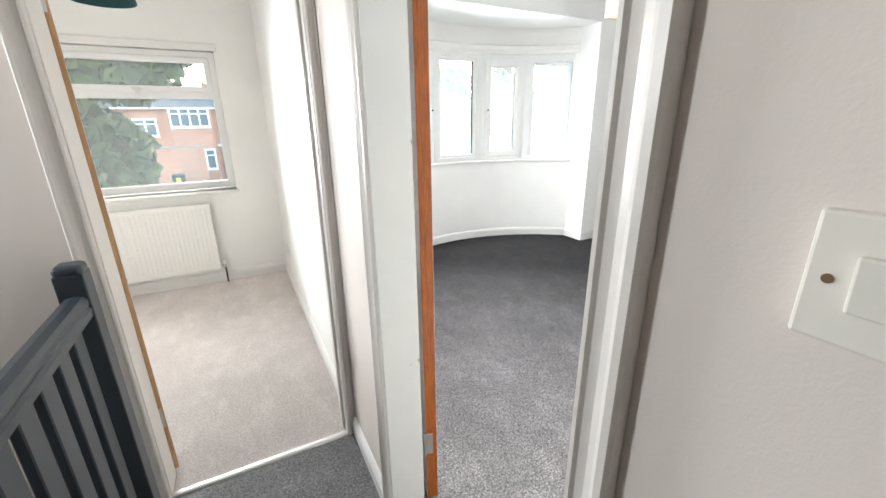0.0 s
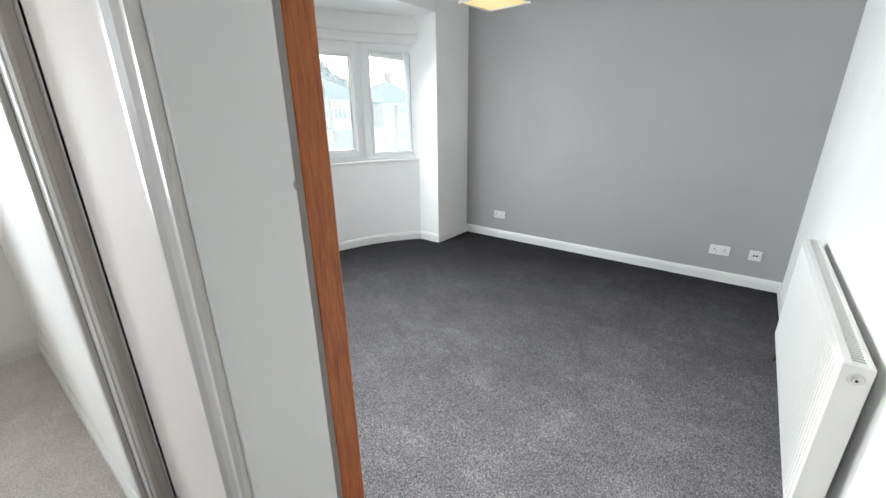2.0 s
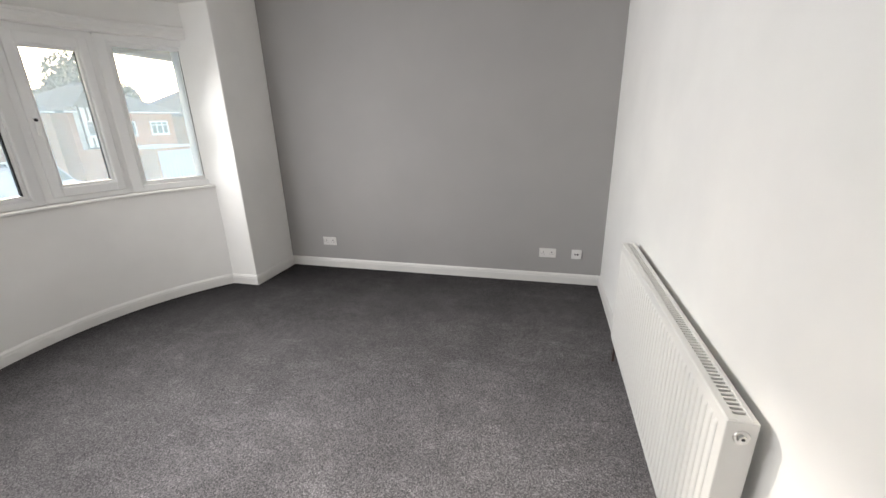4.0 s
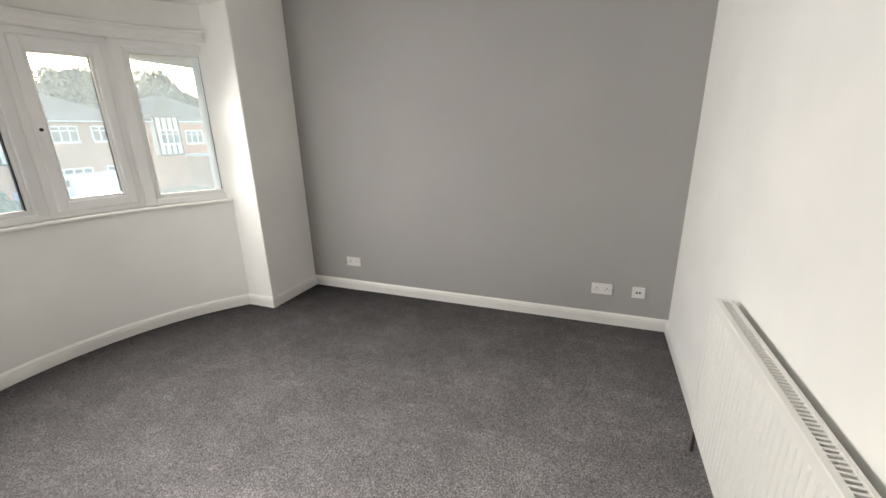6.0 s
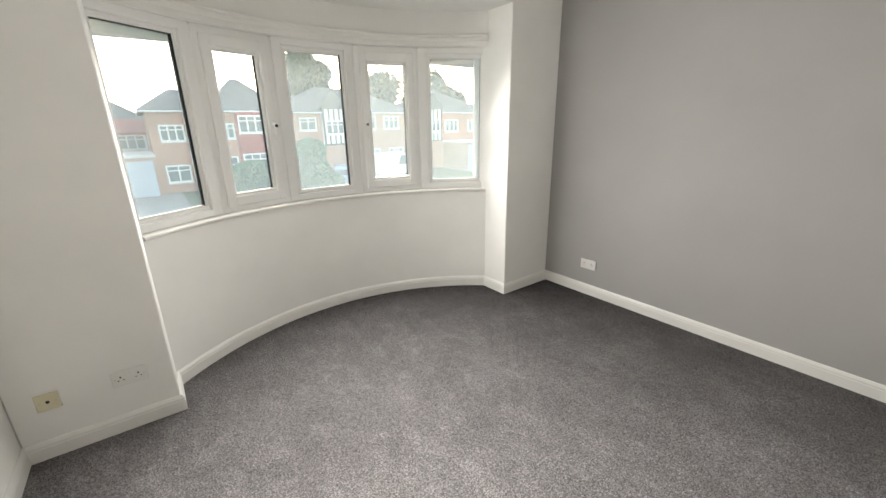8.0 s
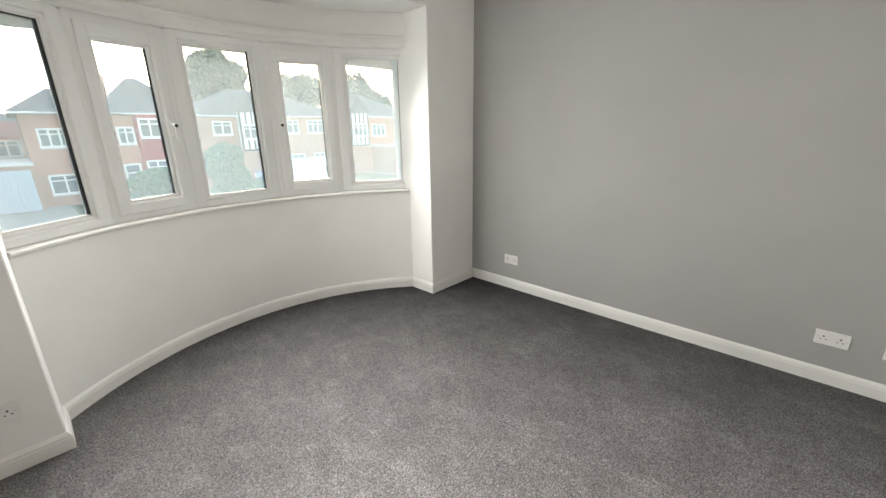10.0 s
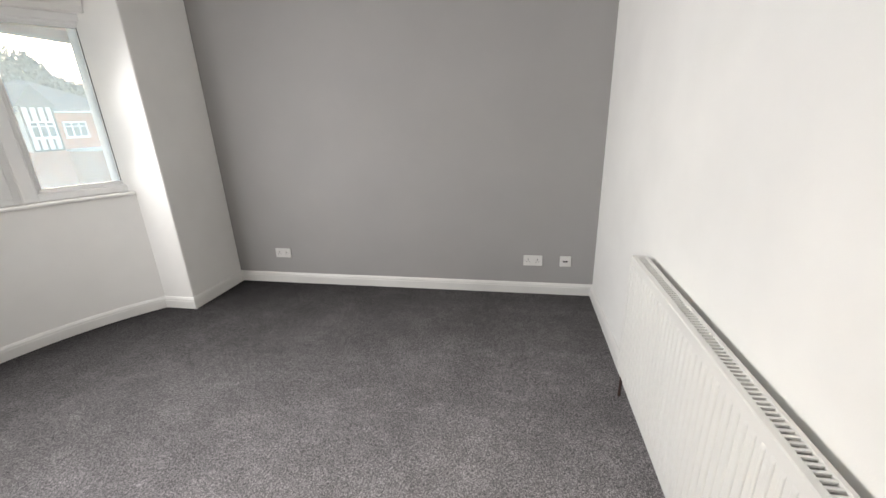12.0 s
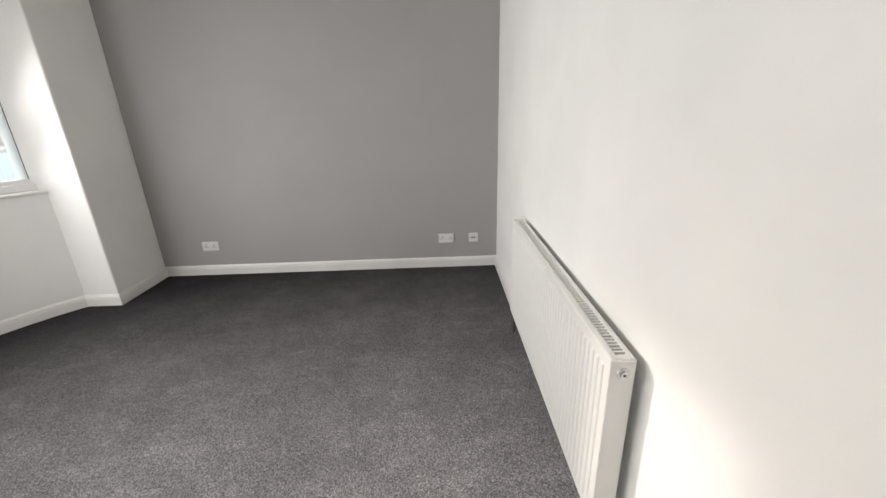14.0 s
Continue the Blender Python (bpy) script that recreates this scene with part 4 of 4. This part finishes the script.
house("pale red brick semi-detached house with white windows", 1.9, 5.98, YH, BRICK, [], [(3.17, 4.0, 1.35, 1.05, 3), (3.1, 1.3, 1.35, 1.15, 2)], [6.2], eave=2.75, ridge=4.3)
house("red brick semi-detached house with a tile-hung bay", 6.02, 10.4, YH, BRICK, [(8.35, REDTILE)], [(6.55, 4.05, 0.8, 1.05, 2), (6.5, 1.3, 0.8, 1.9, 1)], [], eave=2.75, ridge=5.2)
house("brown brick house with a half-timbered gable", 11.0, 22.6, YH + 1, BRICK_B, [], [(12.75, 4.45, 1.3, 1.0, 2), (12.4, 1.5, 1.7, 1.2, 3), (18.2, 4.5, 1.5, 1.1, 3), (20.6, 4.5, 1.5, 1.1, 3), (18.4, 1.6, 1.7, 1.2, 3), (21.0, 1.6, 1.5, 1.2, 3)], [], timber=(13.9, 15.7), eave=2.7, ridge=4.9)
house("red brick house with white windows", 23.0, 31.5, YH, BRICK, [], [(27.0, 4.1, 1.6, 1.1, 3), (30.0, 4.1, 1.6, 1.1, 3), (27.0, 1.5, 1.6, 1.2, 3)], [], timber=(23.4, 25.3), eave=2.7, ridge=5.0)
house("brick house at the end of the row", 33.0, 42.0, YH, BRICK_B, [(36.0, BRICK_B)], [(39.5, 3.9, 1.6, 1.1, 3), (39.5, 1.4, 1.7, 1.2, 3)], [38.0])
house("brick house with white bay windows behind the yard wall", -10.5, -0.5, YH - 1, BRICK, [(-2.0, BRICK)], [(-7.0, 3.9, 1.6, 1.1, 3), (-4.6, 3.9, 1.2, 1.1, 2)], [-5.5])
house("pale brick house far behind the garage", -8.0, 2.6, 58.0, BRICK_B, [], [(-3.5, 3.9, 1.6, 1.1, 3), (0.4, 3.9, 1.6, 1.1, 3)], [-1.5], ridge=5.2)
house("distant brick house on the next street", -30.0, -11.5, 60.0, BRICK, [], [(-14.5, 3.9, 1.6, 1.1, 3), (-19.0, 3.9, 1.6, 1.1, 3)], [-16.5], ridge=5.4)


def garage_at(x0, x1, y):
    g = thing("garage", "small flat-roofed garage with a pale blue door", "garage", group="garages beside the houses")
    part("wall", box((x0, y, G), (x1, y + 5.6, G + 2.55)), BRICK_B, g)
    part("roof", box((x0 - 0.12, y - 0.15, G + 2.55), (x1 + 0.05, y + 5.7, G + 2.72), 0.03), RENDER, g)
    n = 9
    w = (x1 - x0 - 0.3) / n
    for i in range(n):
        part("door_slat", box((x0 + 0.15 + i * w + 0.008, y - 0.07, G + 0.05), (x0 + 0.15 + (i + 1) * w - 0.008, y - 0.006, G + 2.32), 0.012), PALEBLUE, g)


garage_at(-0.55, 1.88, YH - 1.0)
garage_at(26.0, 29.4, YH - 3.6)
cons = thing("conservatory", "glazed extension with a red tiled lean-to roof", "conservatory")
part("wall", box((-1.4, YH + 6.0, G), (1.75, YH + 8.4, G + 3.9)), RENDER, cons)
far_window(cons, 0.55, G + 3.35, 2.2, 1.05, YH + 6.0, 4, 1)
bm = bmesh.new()
add_extrude(bm, [(YH + 5.7, G + 4.05), (YH + 8.5, G + 5.1), (YH + 8.5, G + 4.9), (YH + 5.7, G + 3.9)], Matrix(((0, 0, 1, -1.6), (1, 0, 0, 0), (0, 1, 0, 0), (0, 0, 0, 1))), 3.5)
part("roof", bm, REDTILE, cons)


def leaf_cloud(bm, blobs, count, size, rng):
    for _ in range(count):
        c, r = blobs[rng.randrange(len(blobs))]
        while True:
            d = Vector((rng.uniform(-1, 1), rng.uniform(-1, 1), rng.uniform(-1, 1)))
            if 0.35 < d.length < 1:
                break
        p = Vector(c) + Vector((d.x * r[0], d.y * r[1], d.z * r[2]))
        q = Euler((rng.uniform(0, 6.3), rng.uniform(0, 6.3), rng.uniform(0, 6.3))).to_matrix()
        s = size * rng.uniform(0.6, 1.4)
        vs = [bm.verts.new(p + q @ Vector(v)) for v in ((-s, -s * 0.6, 0), (s * 0.2, -s * 0.7, s * 0.15), (s, 0, 0), (0, s * 0.7, s * 0.12))]
        bm.faces.new(vs)


def tree(label, x, y, height, spread, leaf, seed, count=5000, size=0.16, trunk=0.3, conic=False):
    rng = random.Random(seed)
    t = thing("tree", label, "tree", pose(x, y, G), group="" if leaf is LEAF else "trees behind the houses")
    bm = bmesh.new()
    add_cyl(bm, (0, 0, 0), (0, 0, height * 0.55), trunk, trunk * 0.45, 10)
    blobs = []
    for i in range(16):
        a, hgt = rng.uniform(0, 6.28), rng.uniform(0.22 if conic else 0.4, 0.95)
        rad = spread * ((1.05 - hgt) if conic else math.sin(math.pi * min(1, max(0.12, (hgt - 0.2) / 0.8)))) * rng.uniform(0.5, 0.9)
        tip = Vector((math.cos(a) * rad, math.sin(a) * rad, hgt * height))
        base = Vector((0, 0, min(height * 0.53, hgt * height * 0.6)))
        add_cyl(bm, base, base.lerp(tip, 0.9), trunk * 0.28, trunk * 0.06, 6)
        k = spread * rng.uniform(0.28, 0.5)
        blobs.append((tip, (k, k, k * rng.uniform(0.7, 1.2))))
    part("trunk", bm, BARK, t)
    bm = bmesh.new()
    leaf_cloud(bm, blobs, count, size, rng)
    part("crown", bm, leaf, t, "uneven leafy crown")
    return t


tree("large dark evergreen tree in a front garden", -4.25, 8.0, 8.8, 3.5, LEAF, 3, 40000, 0.15, 0.28)
tree("tall tree behind the houses", 16.9, 47.0, 11.4, 3.4, LEAF_HAZED, 4, 26000, 0.19, 0.4)
tree("tall pale tree behind the houses", 25.5, 47.0, 9.6, 4.6, LEAF_HAZED, 5, 24000, 0.19, 0.4)
tree("tall tree behind the far houses", 34.0, 47.0, 9.3, 5.0, LEAF_HAZED, 6, 24000, 0.19, 0.4)
tree("tree behind the house roofs", -9.0, 50.0, 10.5, 5.0, LEAF_HAZED, 7, 24000, 0.19, 0.4)


def bush(label, x, y, w, h, seed, count=5000):
    rng = random.Random(seed)
    t = thing("bush", label, "bush", pose(x, y, G))
    bm = bmesh.new()
    for _ in range(5):
        add_cyl(bm, (rng.uniform(-0.1, 0.1), rng.uniform(-0.1, 0.1), 0), (rng.uniform(-0.4, 0.4) * w, rng.uniform(-0.3, 0.3) * w, h * 0.7), 0.05, 0.015, 6)
    part("stems", bm, BARK, t)
    bm = bmesh.new()
    leaf_cloud(bm, [((rng.uniform(-0.16, 0.16) * w, rng.uniform(-0.16, 0.16) * w, h * z), (w * 0.42, w * 0.42, h * 0.24)) for z in (0.22, 0.4, 0.55, 0.7, 0.78)], count, 0.10, rng)
    part("crown", bm, HEDGE, t, "dense clipped foliage")
    return t


bush("rounded dark green clipped conifer", 10.1, 27.0, 2.5, 3.5, 11, 11000)
bush("low green hedge bush by the drive", 6.7, 30.0, 3.0, 2.1, 12, 7000)
bush("low green garden bush", 11.3, 27.4, 1.9, 1.3, 13, 2500)


def vehicle(label, m, length, width, height, paint, van):
    t = thing("van" if van else "car", label, "van" if van else "car", m)
    hl = length / 2
    prof = ([(-hl, 0.35), (hl, 0.35), (hl, 0.95), (hl - 0.35, 1.1), (hl - 1.15, height - 0.06), (hl - 1.4, height), (-hl + 0.1, height), (-hl, height - 0.15)] if van else
            [(-hl, 0.3), (hl, 0.3), (hl + 0.02, 0.68), (hl - 0.1, 0.82), (hl - 1.25, 0.95), (hl - 2.0, height), (-hl + 0.75, height), (-hl + 0.08, 0.98), (-hl, 0.85)])
    up = Matrix(((1, 0, 0, 0), (0, 0, 1, -width / 2), (0, 1, 0, 0), (0, 0, 0, 1)))
    bm = add_extrude(bmesh.new(), prof, up, width)
    bmesh.ops.recalc_face_normals(bm, faces=bm.faces[:])
    bmesh.ops.bevel(bm, geom=bm.edges[:], offset=0.06, segments=2, affect="EDGES", profile=0.6)
    part("body", bm, paint, t)
    gl = ([(hl - 1.2, 1.15), (hl - 0.5, 1.15), (hl - 1.15, height - 0.2), (hl - 1.6, height - 0.2), (hl - 1.9, 1.15)] if van else
          [(hl - 1.4, 0.98), (hl - 2.05, height - 0.08), (-hl + 0.85, height - 0.08), (-hl + 0.4, 0.98)])
    for s in (-1, 1):
        bm = add_extrude(bmesh.new(), gl, Matrix.Translation((0, s * (width / 2 + 0.001), 0)) @ Matrix(((1, 0, 0, 0), (0, 0, 1, -0.006), (0, 1, 0, 0), (0, 0, 0, 1))), 0.012)
        part("side_window", bm, DARKGLASS, t)
        for wx in (-hl + 0.8, hl - 0.85):
            wheel = part("wheel", cyl((wx, s * (width / 2 - 0.19), 0.32), (wx, s * (width / 2 + 0.01), 0.32), 0.32, n=24), DARK, t, "black tyre")
            part("rim", cyl((wx, s * (width / 2), 0.32), (wx, s * (width / 2 + 0.018), 0.32), 0.2, 0.17, 20), STEEL, wheel)
    part("rear_window", box((-hl - 0.012, -width / 2 + 0.2, height - 0.6), (-hl + 0.02, width / 2 - 0.2, height - 0.22), 0.01), DARKGLASS, t)
    for s in (-1, 1):
        part("headlight", box((hl - 0.05, s * (width / 2 - 0.25) - 0.15, 0.68), (hl + 0.03, s * (width / 2 - 0.25) + 0.15, 0.84), 0.02), UPVC, t)
    return t


CARWHITE = painted("white_car_paint", (0.75, 0.76, 0.78), 0.2, wear=0.02, roller=0.0)
CARBLUE = painted("silver_blue_car_paint", (0.35, 0.45, 0.55), 0.2, wear=0.02, roller=0.0)
vehicle("white panel van parked on a drive", pose(17.2, 30.2, G + 0.03, 0, 0, 8), 4.9, 1.9, 2.1, CARWHITE, True)
vehicle("silver blue car parked on a drive", pose(13.6, 30.0, G + 0.03, 0, 0, 70), 4.2, 1.75, 1.45, CARBLUE, False)
vehicle("pale car parked in the street", pose(31.5, 21.8, G + 0.03, 0, 0, 0), 4.3, 1.75, 1.45, CARBLUE, False)
gw = thing("garden_wall", "low red brick garden wall along the pavement", "garden wall")
for x0, x1 in ((-16.0, -5.6), (-2.2, -1.2), (3.0, 8.6), (11.5, 16.0), (20.5, 36.0)):
    part("wall_run", box((x0, 20.75, G), (x1, 20.97, G + 0.75)), BRICK, gw)
    part("coping", box((x0, 20.71, G + 0.75), (x1, 21.01, G + 0.82), 0.015), SLAB, gw)
bin_ = thing("wheelie_bin", "dark wheelie bin with a yellow label", "bin", pose(-3.0, 29.3, G + 0.03))
bm = bmesh.new()
bmesh.ops.create_cone(bm, cap_ends=True, segments=4, radius1=0.36, radius2=0.46, depth=1.0, matrix=Matrix.Translation((0, 0, 0.55)) @ Matrix.Rotation(math.pi / 4, 4, "Z"))
part("body", bm, TEAL, bin_)
part("lid", box((-0.34, -0.38, 1.05), (0.34, 0.36, 1.13), 0.03, 2), TEAL, bin_)
part("label_plate", box((-0.12, -0.335, 0.65), (0.12, -0.31, 0.95)), painted("yellow_label", (0.7, 0.6, 0.08), 0.5), bin_)
for s in (-1, 1):
    part("wheel", cyl((s * 0.2 - 0.03, 0.3, 0.1), (s * 0.2 + 0.03, 0.3, 0.1), 0.1, n=16), DARK, bin_)
yard = thing("yard_wall", "tall red brick yard wall behind the bins", "wall")
part("wall_run", box((-9.0, 30.0, G), (-1.4, 30.25, G + 2.7)), BRICK, yard)
part("coping", box((-9.0, 29.95, G + 2.7), (-1.4, 30.3, G + 2.78), 0.02), SLAB, yard)

# the house's own eaves, which run on past the bay to both sides
EAVE_L = painted("white_soffit_paint", (0.66, 0.65, 0.63), 0.7, wear=0.1)
for nm, x0, x1, y0, y1, col in (("eaves_1", -3.0, 2.4, 4.25, 4.62, EAVE_L), ("eaves_2", 2.404, 7.0, 4.25, 4.62, EAVES)):
    structure(part(nm, box((x0, y0, 2.12), (x1, y1, 2.18), 0.006), col), "painted eaves soffit beside the bay", "eaves")
    structure(part(nm + "_gutter", sweep([(x0, y1 + 0.06), (x1, y1 + 0.06)], [(-0.055, 0.0 + 2.19), (-0.045, 2.13), (0.0, 2.11), (0.045, 2.13), (0.055, 2.19)]), EAVE_L), "white half-round gutter along the eaves", "gutter")
# a rainwater pipe with a swan neck outside the last light
pipe = bpy.data.curves.new("downpipe", "CURVE")
pipe.dimensions, pipe.bevel_depth, pipe.bevel_resolution = "3D", 0.034, 3
sp = pipe.splines.new("POLY")
neck = [(4.74, 4.68, 2.13), (4.74, 4.66, 2.05), (4.80, 4.25, 1.93), (4.80, 3.86, 1.82), (4.80, 3.84, GROUND)]
sp.points.add(len(neck) - 1)
for p, co in zip(sp.points, neck):
    p.co = (*co, 1)
dp = new("downpipe", pipe)
pipe.materials.append(EAVE_L)
structure(dp, "white plastic rainwater pipe below the gutter", "downpipe")
